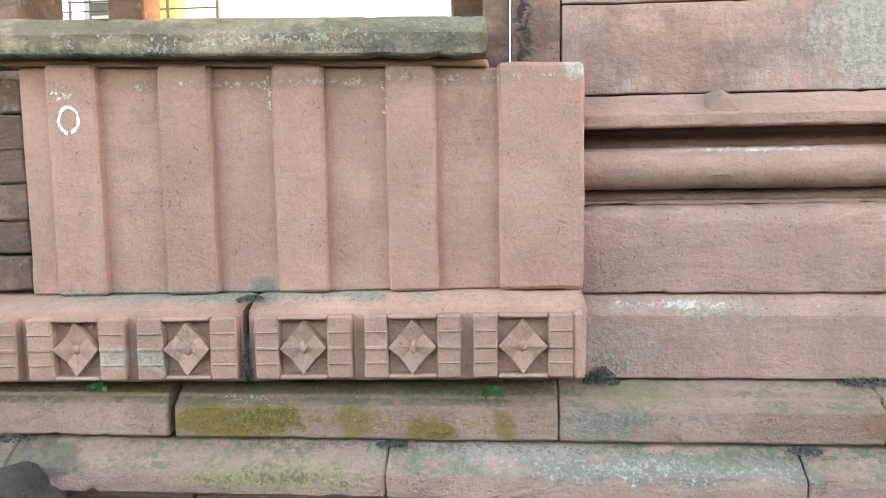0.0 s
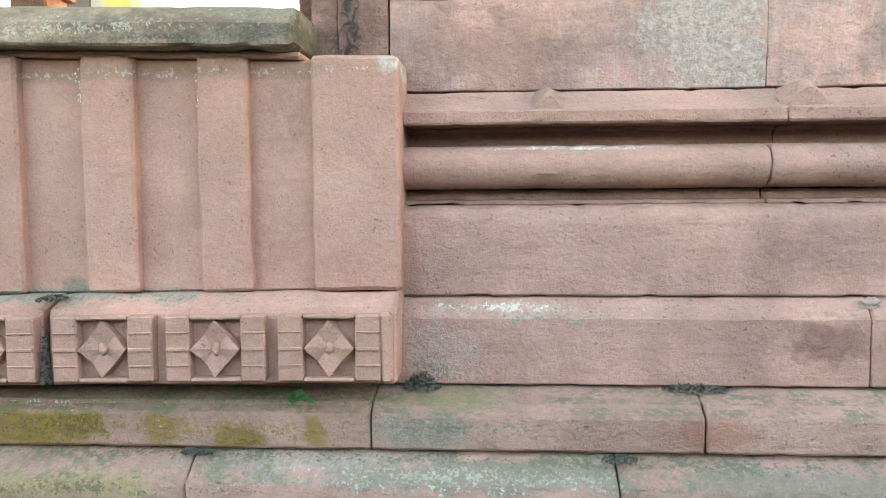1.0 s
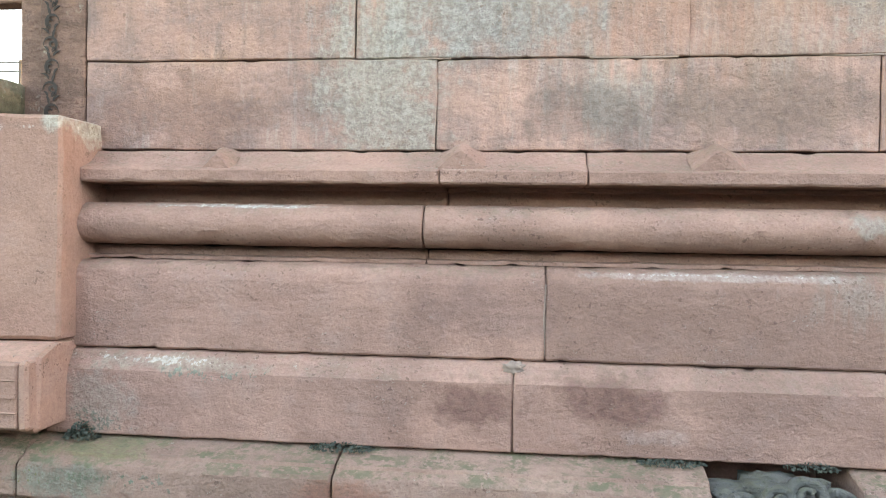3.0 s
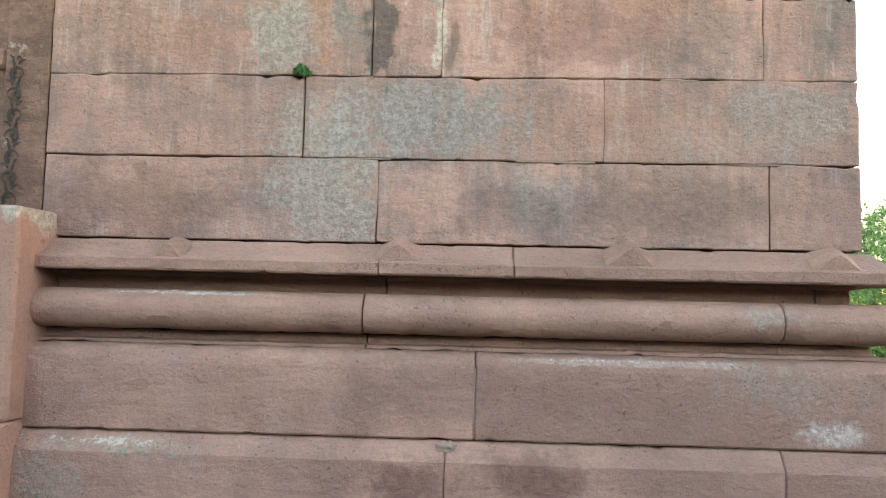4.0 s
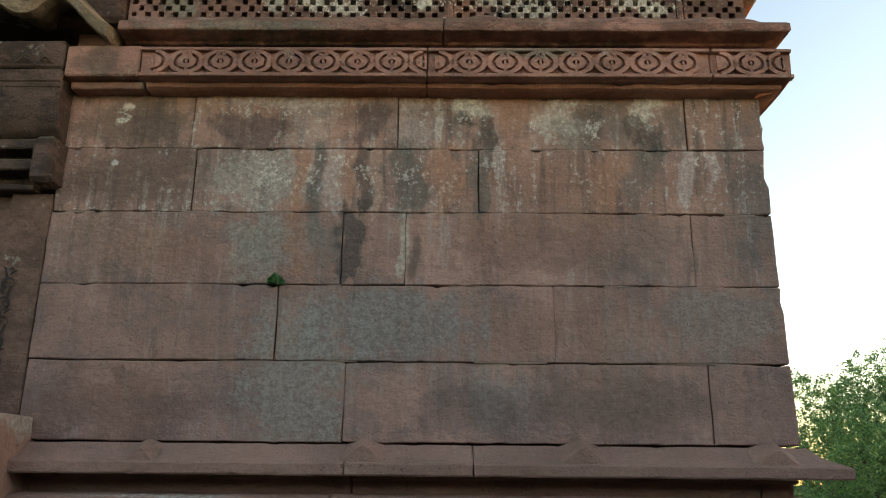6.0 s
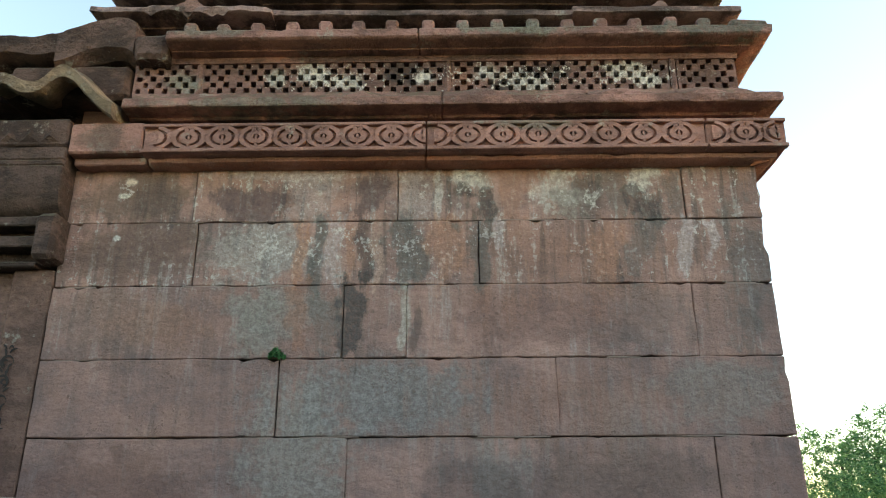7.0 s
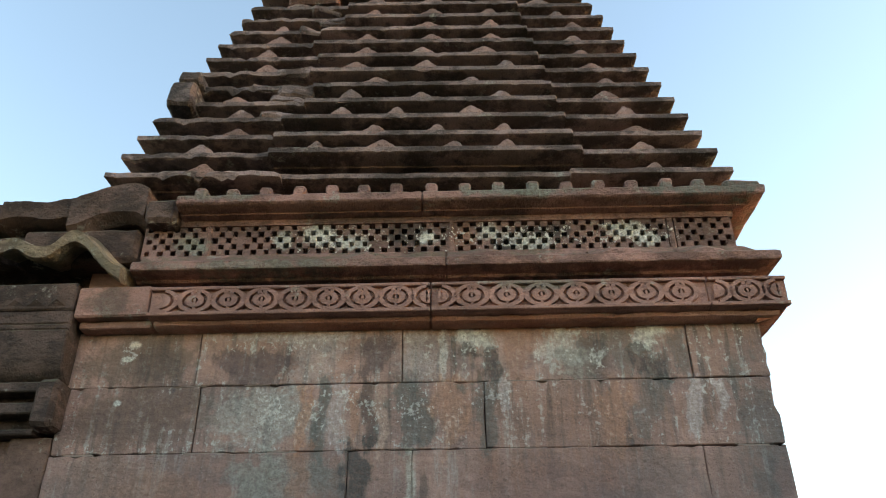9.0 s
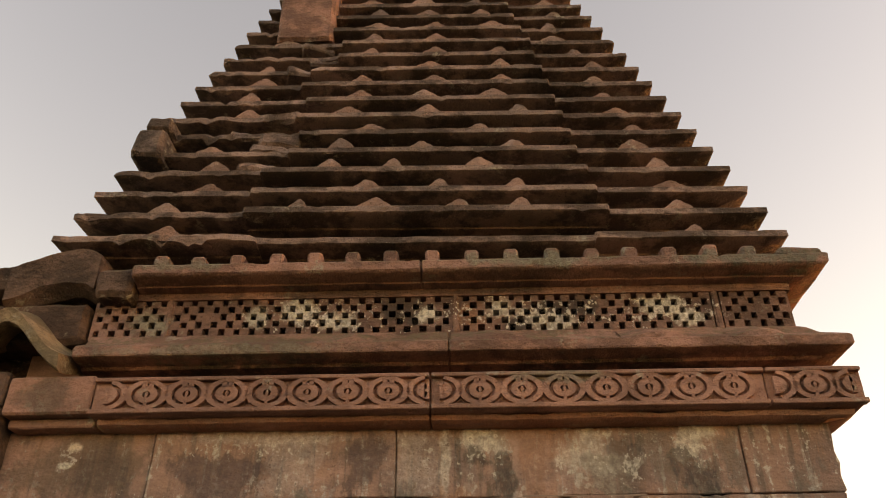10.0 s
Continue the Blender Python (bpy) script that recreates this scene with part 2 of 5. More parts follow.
FLAKE = (0.70, 0.65, 0.59)
LICHEN, PALE, BLACK, RUST, OCHRE, TEAL = (0.33, 0.28, 0.24), (0.58, 0.49, 0.46), (0.045, 0.042, 0.04), (0.36, 0.17, 0.11), (0.20, 0.135, 0.018), (0.21, 0.215, 0.17)
WALL_TONES = (0.555, 0.318, 0.255), (0.405, 0.240, 0.195)
WALL_STAINS_SHADE = [
    (1.20, 2.25, 0.26, 0.30, LICHEN, 0.85, False), (1.55, 2.55, 0.50, 0.16, (0.245, 0.215, 0.193), 0.8, False), (1.20, 2.50, 0.22, 0.20, LICHEN, 0.75, True),
    (2.02, 2.24, 0.22, 0.20, LICHEN, 0.6, True), (2.95, 2.56, 0.30, 0.16, LICHEN, 0.55, False), (2.55, 2.45, 0.2, 0.2, LICHEN, 0.4, True),
    (0.60, 2.86, 0.24, 0.12, RUST, 0.45, False), (2.25, 2.85, 0.5, 0.14, (0.26, 0.13, 0.10), 0.45, False), (1.12, 2.90, 0.2, 0.13, (0.34, 0.295, 0.25), 0.6, False),
    (1.00, 3.18, 0.30, 0.17, (0.42, 0.37, 0.33), 0.8, False), (2.2, 3.46, 0.95, 0.2, PALE, 0.15, True), (2.3, 3.12, 0.75, 0.28, RUST, 0.4, True), (1.10, 3.55, 0.40, 0.035, PALE, 0.5, False), (1.9, 3.57, 0.9, 0.025, RUST, 0.6, False),
    (1.60, 2.5, 0.65, 0.22, (0.32, 0.29, 0.27), 0.45, True), (2.3, 2.5, 0.6, 0.22, RUST, 0.35, True), (0.45, 2.2, 0.4, 0.16, (0.22, 0.115, 0.085), 0.6, False), (2.5, 2.2, 0.4, 0.14, (0.24, 0.15, 0.115), 0.6, False),
    (0.935, 3.400, 0.182, 0.100, (0.15, 0.10, 0.095), 0.85, "drip"),
    (1.196, 3.450, 0.098, 0.163, PALE, 0.35, "drip"),
    (1.447, 3.435, 0.146, 0.119, (0.15, 0.10, 0.095), 0.85, "drip"),
    (1.680, 3.450, 0.088, 0.163, PALE, 0.40, "drip"),
    (1.782, 3.455, 0.019, 0.156, (0.68, 0.62, 0.56), 0.60, "drip"),
    (1.942, 3.532, 0.091, 0.066, (0.68, 0.62, 0.56), 0.85, "drip"),
    (1.945, 3.405, 0.082, 0.094, (0.075, 0.062, 0.055), 0.80, "drip"),
    (2.135, 3.450, 0.104, 0.163, RUST, 0.55, "drip"),
    (2.350, 3.500, 0.121, 0.100, (0.68, 0.62, 0.56), 0.60, "drip"),
    (2.450, 3.425, 0.055, 0.119, (0.075, 0.062, 0.055), 0.60, "drip"),
    (2.370, 3.395, 0.077, 0.081, (0.30, 0.265, 0.225), 0.70, "drip"),
    (2.697, 3.522, 0.063, 0.078, (0.68, 0.62, 0.56), 0.80, "drip"),
    (2.700, 3.400, 0.088, 0.088, (0.075, 0.062, 0.055), 0.75, "drip"),
    (2.840, 3.445, 0.044, 0.144, (0.15, 0.14, 0.125), 0.60, "drip"),
    (2.570, 3.455, 0.055, 0.156, (0.15, 0.14, 0.125), 0.50, "drip"),
    (1.173, 3.165, 0.040, 0.181, (0.50, 0.24, 0.145), 0.70, "drip"),
    (1.256, 3.170, 0.040, 0.187, (0.15, 0.14, 0.125), 0.85, "drip"),
    (1.334, 3.170, 0.045, 0.187, PALE, 0.50, "drip"),
    (1.401, 3.175, 0.020, 0.156, (0.50, 0.24, 0.145), 0.50, "drip"),
    (1.458, 3.170, 0.030, 0.187, (0.075, 0.062, 0.055), 0.70, "drip"),
    (1.514, 3.155, 0.026, 0.194, (0.48, 0.31, 0.24), 0.80, "drip"),
    (1.639, 3.170, 0.097, 0.187, (0.15, 0.14, 0.125), 0.80, "drip"),
    (1.819, 3.170, 0.079, 0.187, (0.50, 0.24, 0.145), 0.50, "drip"),
    (1.948, 3.175, 0.057, 0.181, (0.15, 0.14, 0.125), 0.75, "drip"),
    (2.055, 3.260, 0.028, 0.075, PALE, 0.50, "drip"),
    (2.525, 3.170, 0.060, 0.187, (0.50, 0.24, 0.145), 0.45, "drip"),
    (2.660, 3.185, 0.066, 0.169, (0.15, 0.14, 0.125), 0.55, "drip"),
    (2.877, 3.190, 0.030, 0.162, PALE, 0.55, "drip"),
    (2.975, 3.220, 0.027, 0.125, PALE, 0.60, "drip"),
    (3.115, 3.020, 0.094, 0.375, (0.15, 0.14, 0.125), 0.50, "drip"),
    (0.972, 2.855, 0.086, 0.181, (0.30, 0.265, 0.225), 0.75, "drip"),
    (1.173, 2.885, 0.058, 0.169, RUST, 0.60, "drip"),
    (1.305, 2.835, 0.061, 0.144, (0.15, 0.14, 0.125), 0.55, "drip"),
    (1.426, 2.875, 0.059, 0.194, (0.085, 0.075, 0.068), 0.90, "drip"),
    (1.631, 2.855, 0.021, 0.181, (0.5, 0.42, 0.35), 0.85, "drip"),
    (1.680, 2.820, 0.022, 0.125, (0.075, 0.062, 0.055), 0.50, "drip"),
    (2.700, 2.875, 0.165, 0.156, (0.15, 0.14, 0.125), 0.30, "drip"),
    # broad left patches: dark patina, plus the wall's leftward shade put into colour
    (0.42, 3.20, 0.42, 0.17, (0.19, 0.118, 0.092), 0.85, False), (0.40, 3.46, 0.34, 0.14, (0.20, 0.135, 0.105), 0.8, False), (0.42, 2.86, 0.36, 0.15, (0.30, 0.19, 0.145), 0.45, False),
    (1.9, 2.18, 0.3, 0.12, (0.12, 0.09, 0.08), 0.4, False), (0.5, 3.43, 0.12, 0.14, BLACK, 0.4, True),
    (1.94, 3.5, 0.045, 0.06, FLAKE, 0.68, "flake"),
    (2.35, 3.5, 0.06, 0.05, FLAKE, 0.65, "flake"),
    (2.47, 3.46, 0.035, 0.06, FLAKE, 0.61, "flake"),
    (2.7, 3.49, 0.04, 0.05, FLAKE, 0.65, "flake"),
    (1.33, 3.27, 0.07, 0.03, FLAKE, 0.61, "flake"),
    (1.22, 3.18, 0.03, 0.06, FLAKE, 0.50, "flake"),
    (1.0, 3.51, 0.14, 0.03, FLAKE, 0.58, "flake"),
    (1.03, 3.2, 0.11, 0.06, FLAKE, 0.50, "flake"),
    (1.47, 3.2, 0.06, 0.06, FLAKE, 0.50, "flake"),
    (1.64, 3.2, 0.05, 0.07, FLAKE, 0.50, "flake"),
    (2.0, 3.25, 0.08, 0.04, FLAKE, 0.43, "flake"),
    (0.36, 3.49, 0.035, 0.03, FLAKE, 0.65, "flake"),
    (0.375, 3.525, 0.035, 0.022, (0.72, 0.60, 0.50), 1.0, False), (0.345, 3.455, 0.03, 0.014, (0.75, 0.7, 0.6), 1.0, False), (0.345, 3.25, 0.022, 0.018, (0.75, 0.72, 0.65), 1.0, False),
]


def wall_stone(z0, z1):
    near = [s for s in WALL_STAINS_SHADE if s[1] + 1.5 * s[3] > z0 and s[1] - 1.5 * s[3] < z1 or s[6] == "drip" and s[1] + s[3] > z0 and s[1] - s[3] < z1]
    return stone("wall sandstone", *WALL_TONES, near, speck=0.3, relief=0.34, wash=0.8 if z1 > 3.2 else 0.42 if z1 > 2.8 else 0.3)


M_PLINTH = stone("plinth sandstone", (0.475, 0.268, 0.210), (0.36, 0.202, 0.161), [
    (0.55, 1.30, 0.30, 0.035, (0.40, 0.36, 0.29), 0.4, False), (0.25, 1.16, 0.14, 0.12, LICHEN, 0.5, False), (1.55, 1.20, 0.17, 0.09, (0.21, 0.105, 0.085), 0.9, False),
    (2.0, 1.23, 0.25, 0.08, (0.21, 0.105, 0.085), 0.85, False), (2.15, 1.12, 0.12, 0.025, PALE, 0.15, False), (1.60, 1.50, 0.30, 0.12, (0.24, 0.14, 0.12), 0.5, False),
    (2.3, 1.63, 0.5, 0.015, PALE, 0.35, False), (0.75, 1.845, 0.4, 0.008, PALE, 0.45, False), (2.85, 1.80, 0.12, 0.04, (0.34, 0.30, 0.26), 0.6, False),
    (3.05, 1.40, 0.12, 0.05, PALE, 0.7, False), (2.9, 1.55, 0.3, 0.12, LICHEN, 0.4, True),
    (0.5, 1.31, 0.18, 0.012, FLAKE, 0.5, "flake"), (2.3, 1.635, 0.3, 0.004, FLAKE, 0.5, "flake"), (0.75, 1.845, 0.25, 0.005, FLAKE, 0.7, "flake"), (0.25, 1.10, 0.07, 0.04, (0.13, 0.15, 0.115), 0.85, "flake"), (0.65, 1.27, 0.15, 0.015, (0.14, 0.19, 0.15), 0.8, "flake"),
], moss=0.25, speck=0.45, relief=0.34)
M_STEP = stone("step sandstone", (0.49, 0.300, 0.235), (0.385, 0.232, 0.182), [
    (-1.02, 0.93, 0.27, 0.075, OCHRE, 0.95, False), (-0.62, 0.92, 0.08, 0.07, OCHRE, 0.7, False), (-0.37, 0.90, 0.09, 0.06, OCHRE, 0.85, False), (-0.12, 0.92, 0.05, 0.07, OCHRE, 0.8, False),
    (0.25, 0.93, 0.22, 0.07, TEAL, 0.8, False), (0.35, 1.02, 0.22, 0.035, (0.20, 0.21, 0.10), 0.6, False), (-0.55, 1.02, 0.7, 0.03, (0.21, 0.2, 0.12), 0.65, False),
    (0.35, 0.81, 0.75, 0.05, TEAL, 0.85, False), (1.4, 0.80, 0.5, 0.05, TEAL, 0.7, False), (-0.9, 0.77, 0.35, 0.05, (0.30, 0.27, 0.12), 0.7, False), (-0.2, 0.84, 0.5, 0.03, LICHEN, 0.8, False),
    (1.15, 0.93, 0.16, 0.06, (0.30, 0.13, 0.09), 0.7, False), (-1.5, 1.02, 0.2, 0.03, (0.25, 0.22, 0.06), 0.6, False), (-1.7, 0.8, 0.2, 0.06, (0.06, 0.07, 0.055), 0.8, False),
    (0.28, 0.94, 0.12, 0.03, (0.13, 0.15, 0.10), 0.85, "flake"), (0.55, 0.94, 0.06, 0.025, (0.14, 0.17, 0.13), 0.8, "flake"), (0.35, 0.81, 0.5, 0.03, (0.50, 0.52, 0.44), 0.6, "flake"), (0.6, 0.84, 0.6, 0.012, (0.07, 0.08, 0.06), 0.8, "flake"), (-0.9, 0.77, 0.22, 0.03, (0.09, 0.09, 0.05), 0.8, "flake"), (-0.6, 0.85, 0.7, 0.012, (0.08, 0.09, 0.07), 0.8, "flake"),
    (-0.4, 1.025, 0.6, 0.014, (0.09, 0.10, 0.07), 0.8, "flake"), (-0.95, 0.93, 0.18, 0.04, (0.085, 0.07, 0.03), 0.8, "flake"), (-0.4, 0.93, 0.3, 0.04, (0.22, 0.15, 0.03), 0.7, "flake"), (1.4, 0.84, 0.5, 0.014, (0.08, 0.09, 0.07), 0.7, "flake"), (-1.0, 1.0, 0.12, 0.01, FLAKE, 0.8, "flake"),
], moss=0.85, speck=1.0)
M_RAIL = stone("rail sandstone", (0.500, 0.279, 0.211), (0.417, 0.230, 0.178), [
    (-0.25, 1.55, 0.13, 0.11, (0.33, 0.175, 0.135), 0.5, False), (0.0, 1.47, 0.14, 0.08, (0.33, 0.175, 0.135), 0.5, False), (-0.22, 1.95, 0.12, 0.16, (0.33, 0.185, 0.145), 0.6, False),
    
    (-0.7, 2.10, 0.9, 0.03, (0.26, 0.17, 0.14), 0.6, False), (0.13, 2.12, 0.05, 0.06, (0.42, 0.38, 0.32), 0.8, False), (-1.75, 1.5, 0.2, 0.2, (0.33, 0.18, 0.14), 0.5, False),
    (-1.1, 1.36, 0.7, 0.025, (0.22, 0.225, 0.18), 0.75, False), (-1.42, 1.16, 0.12, 0.05, (0.38, 0.35, 0.29), 0.6, False), (-1.28, 1.14, 0.06, 0.05, (0.36, 0.34, 0.27), 0.55, False),
    (-0.98, 1.38, 0.05, 0.04, (0.15, 0.15, 0.12), 0.7, False),
    (-0.52, 2.05, 0.012, 0.07, FLAKE, 0.95, "flake"), (-0.7, 2.10, 0.6, 0.010, FLAKE, 0.35, "flake"), (-0.93, 2.07, 0.012, 0.06, FLAKE, 0.9, "flake"), (-1.66, 2.07, 0.04, 0.015, FLAKE, 0.9, "flake"), (-1.0, 1.355, 0.5, 0.012, (0.11, 0.12, 0.09), 0.8, "flake"), (-1.25, 1.2, 0.12, 0.06, (0.2, 0.14, 0.11), 0.6, "flake"),
], moss=0.3, speck=0.2, relief=0.25, bedding=0.15)
M_COPING = stone("coping stone", (0.416, 0.301, 0.202), (0.291, 0.213, 0.155), [
    (-1.62, 2.19, 0.35, 0.05, (0.075, 0.08, 0.065), 0.85, False), (-0.85, 2.26, 0.2, 0.04, (0.11, 0.11, 0.095), 0.7, False), (-0.35, 2.2, 0.3, 0.04, (0.11, 0.105, 0.09), 0.6, False),
    (-0.3, 2.28, 0.3, 0.03, TEAL, 0.5, False), (-0.16, 2.2, 0.03, 0.08, (0.06, 0.065, 0.03), 0.6, False),
    (-1.4, 2.19, 0.35, 0.03, (0.04, 0.045, 0.035), 0.9, "flake"), (-0.9, 2.23, 0.5, 0.035, (0.48, 0.46, 0.36), 0.6, "flake"), (-0.6, 2.20, 0.35, 0.025, (0.06, 0.06, 0.05), 0.7, "flake"),
], moss=0.5, speck=0.6, crust=0.50)
M_FRIEZE = stone("frieze sandstone", (0.56, 0.287, 0.226), (0.42, 0.218, 0.174), [
    (2.25, 3.73, 0.2, 0.03, TEAL, 0.6, False), (1.2, 3.77, 0.7, 0.015, PALE, 0.5, False), (1.8, 3.58, 1.2, 0.02, (0.33, 0.12, 0.07), 0.6, False), (0.27, 3.69, 0.16, 0.08, (0.17, 0.115, 0.092), 0.85, False),
], moss=0.2, speck=0.2, relief=0.4, crust=0.30)
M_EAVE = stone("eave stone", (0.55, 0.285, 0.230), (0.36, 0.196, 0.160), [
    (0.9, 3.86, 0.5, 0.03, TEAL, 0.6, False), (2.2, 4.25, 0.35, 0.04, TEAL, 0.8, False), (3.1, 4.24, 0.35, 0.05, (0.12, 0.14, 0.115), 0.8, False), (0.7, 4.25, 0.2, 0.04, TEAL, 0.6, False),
    # black bands put the shade of the recesses under both eaves into colour
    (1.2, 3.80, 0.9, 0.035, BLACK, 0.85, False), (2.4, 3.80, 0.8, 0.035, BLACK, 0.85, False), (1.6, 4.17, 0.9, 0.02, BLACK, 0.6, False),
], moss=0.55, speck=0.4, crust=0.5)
M_JALI = stone("pierced screen stone", (0.414, 0.228, 0.189), (0.287, 0.171, 0.150), [
    (1.17, 4.09, 0.09, 0.06, (0.64, 0.60, 0.54), 0.85, False), (1.34, 4.04, 0.08, 0.05, (0.64, 0.60, 0.54), 0.8, False), (1.62, 4.10, 0.12, 0.09, BLACK, 0.8, False), (1.72, 4.06, 0.06, 0.06, (0.64, 0.60, 0.54), 0.85, False), (2.02, 4.09, 0.10, 0.06, (0.60, 0.56, 0.50), 0.8, False), (2.22, 4.03, 0.14, 0.05, (0.60, 0.56, 0.50), 0.75, False), (2.3, 4.09, 0.15, 0.06, BLACK, 0.85, False), (2.08, 4.02, 0.06, 0.04, BLACK, 0.8, False),
    (2.66, 4.10, 0.10, 0.05, (0.60, 0.56, 0.49), 0.8, False), (2.79, 4.03, 0.07, 0.05, (0.60, 0.56, 0.49), 0.75, False), (0.55, 4.05, 0.1, 0.07, (0.33, 0.33, 0.27), 0.65, False), (1.0, 4.07, 0.05, 0.07, (0.55, 0.52, 0.46), 0.8, False), (1.9, 4.07, 0.06, 0.1, RUST, 0.6, False),
    (1.25, 4.07, 0.22, 0.06, FLAKE, 0.9, "flake"), (2.15, 4.07, 0.28, 0.06, FLAKE, 0.9, "flake"), (2.7, 4.07, 0.16, 0.05, FLAKE, 0.9, "flake"), (1.70, 4.06, 0.10, 0.05, FLAKE, 0.85, "flake"),
], speck=0.6, crust=0.50)
# dark brown stone, darker than the eaves with underside shade in its colour
M_PORCH_SHADE = stone("shaded porch stone", (0.205, 0.122, 0.097), (0.11, 0.071, 0.059), (), moss=0.5, speck=0.35, crust=0.6)
M_TOWER = stone("tower stone", (0.46, 0.300, 0.262), (0.205, 0.148, 0.132), (), moss=0.35, speck=0.6, relief=0.5, bedding=0.5, crust=0.7)
M_KNOB = stone("tower knob stone", (0.50, 0.275, 0.22), (0.30, 0.20, 0.17), (), moss=0.2, speck=0.5, crust=0.40)
M_ROCK = stone("broken dark stone", (0.125, 0.090, 0.080), (0.055, 0.044, 0.040), (), moss=0.12, speck=0.5, relief=0.9)
M_SPOUT = stone("grey carved stone", (0.235, 0.215, 0.195), (0.115, 0.115, 0.105), (), moss=0.4, speck=0.3, relief=0.7)
M_PILLAR = stone("pillar sandstone", (0.35, 0.196, 0.150), (0.24, 0.137, 0.106), (), speck=0.3, crust=0.35)
M_CARVE_SHADE = plain("dark shade of carving", (0.040, 0.030, 0.026), 0.9, 0.3, 40)
M_WHITE = plain("white paint", (0.78, 0.77, 0.74), 0.8, 0.1, 60)
M_MOSS = leafy("moss", (0.030, 0.040, 0.030), (0.115, 0.130, 0.100))
M_SPRIG = leafy("sprig leaves", (0.02, 0.10, 0.03), (0.06, 0.20, 0.06))
M_LEAF = leafy("tree leaves", (0.045, 0.150, 0.055), (0.22, 0.38, 0.12))
M_BARK = plain("bark", (0.10, 0.075, 0.055), 0.9, 0.4, 14)
M_SOIL = plain("grassy earth", (0.034, 0.042, 0.022), 0.95, 0.4, 2.5)
M_IRON = plain("rusty iron", (0.07, 0.06, 0.055), 0.6, 0.3, 30, 0.4)
M_ORANGE = plain("orange plaster", (0.70, 0.30, 0.09), 0.8, 0.1, 6)
M_CONCRETE = plain("grey concrete", (0.33, 0.32, 0.29), 0.9, 0.25, 6)
M_DOOR = plain("dark wood", (0.06, 0.05, 0.045), 0.7, 0.3, 8)


# ---- mesh helpers ----
def raw(name, verts, faces, material, parent=None, label="", sharp=28, smooth=True):
    me = bpy.data.meshes.new(name)
    me.from_pydata(verts, [], faces)
    me.validate()
    me.materials.append(material)
    if smooth:
        me.shade_smooth()
        me.set_sharp_from_angle(angle=radians(sharp))
    ob = new(name, me)
    ob.parent = parent
    return tagged(ob, label)


def part(name, bm, material, parent=None, label="", sharp=38):
    me = bpy.data.meshes.new(name)
    bmesh.ops.recalc_face_normals(bm, faces=bm.faces)
    bm.to_mesh(me)
    bm.free()
    me.materials.append(material)
    me.shade_smooth()
    me.set_sharp_from_angle(angle=radians(sharp))
    ob = new(name, me)
    ob.parent = parent
    return tagged(ob, label)


def jitter(p, amp, freq, seed):
    q = Vector(p) * freq + Vector((seed * 3.1, seed * 1.7, seed * 2.3))
    d = noise.noise_vector(q) + 0.5 * noise.noise_vector(q * 2.7)
    return (p[0] + d.x * amp, p[1] + d.y * amp, p[2] + d.z * amp)


def steps(a, b, size):
    n = max(1, round(abs(b - a) / size))
    return [a + (b - a) * i / n for i in range(n + 1)]


def dense(profile, size=0.05):
    """Extra points along the long edges of a closed profile."""
    out = []
    for i, p in enumerate(profile):
        q = profile[(i + 1) % len(profile)]
        n = max(1, int(math.dist(p, q) / size)) if min(p[0], q[0]) > -0.09 else 1
        out += [(p[0] + (q[0] - p[0]) * k / n, p[1] + (q[1] - p[1]) * k / n) for k in range(n)]
    return out


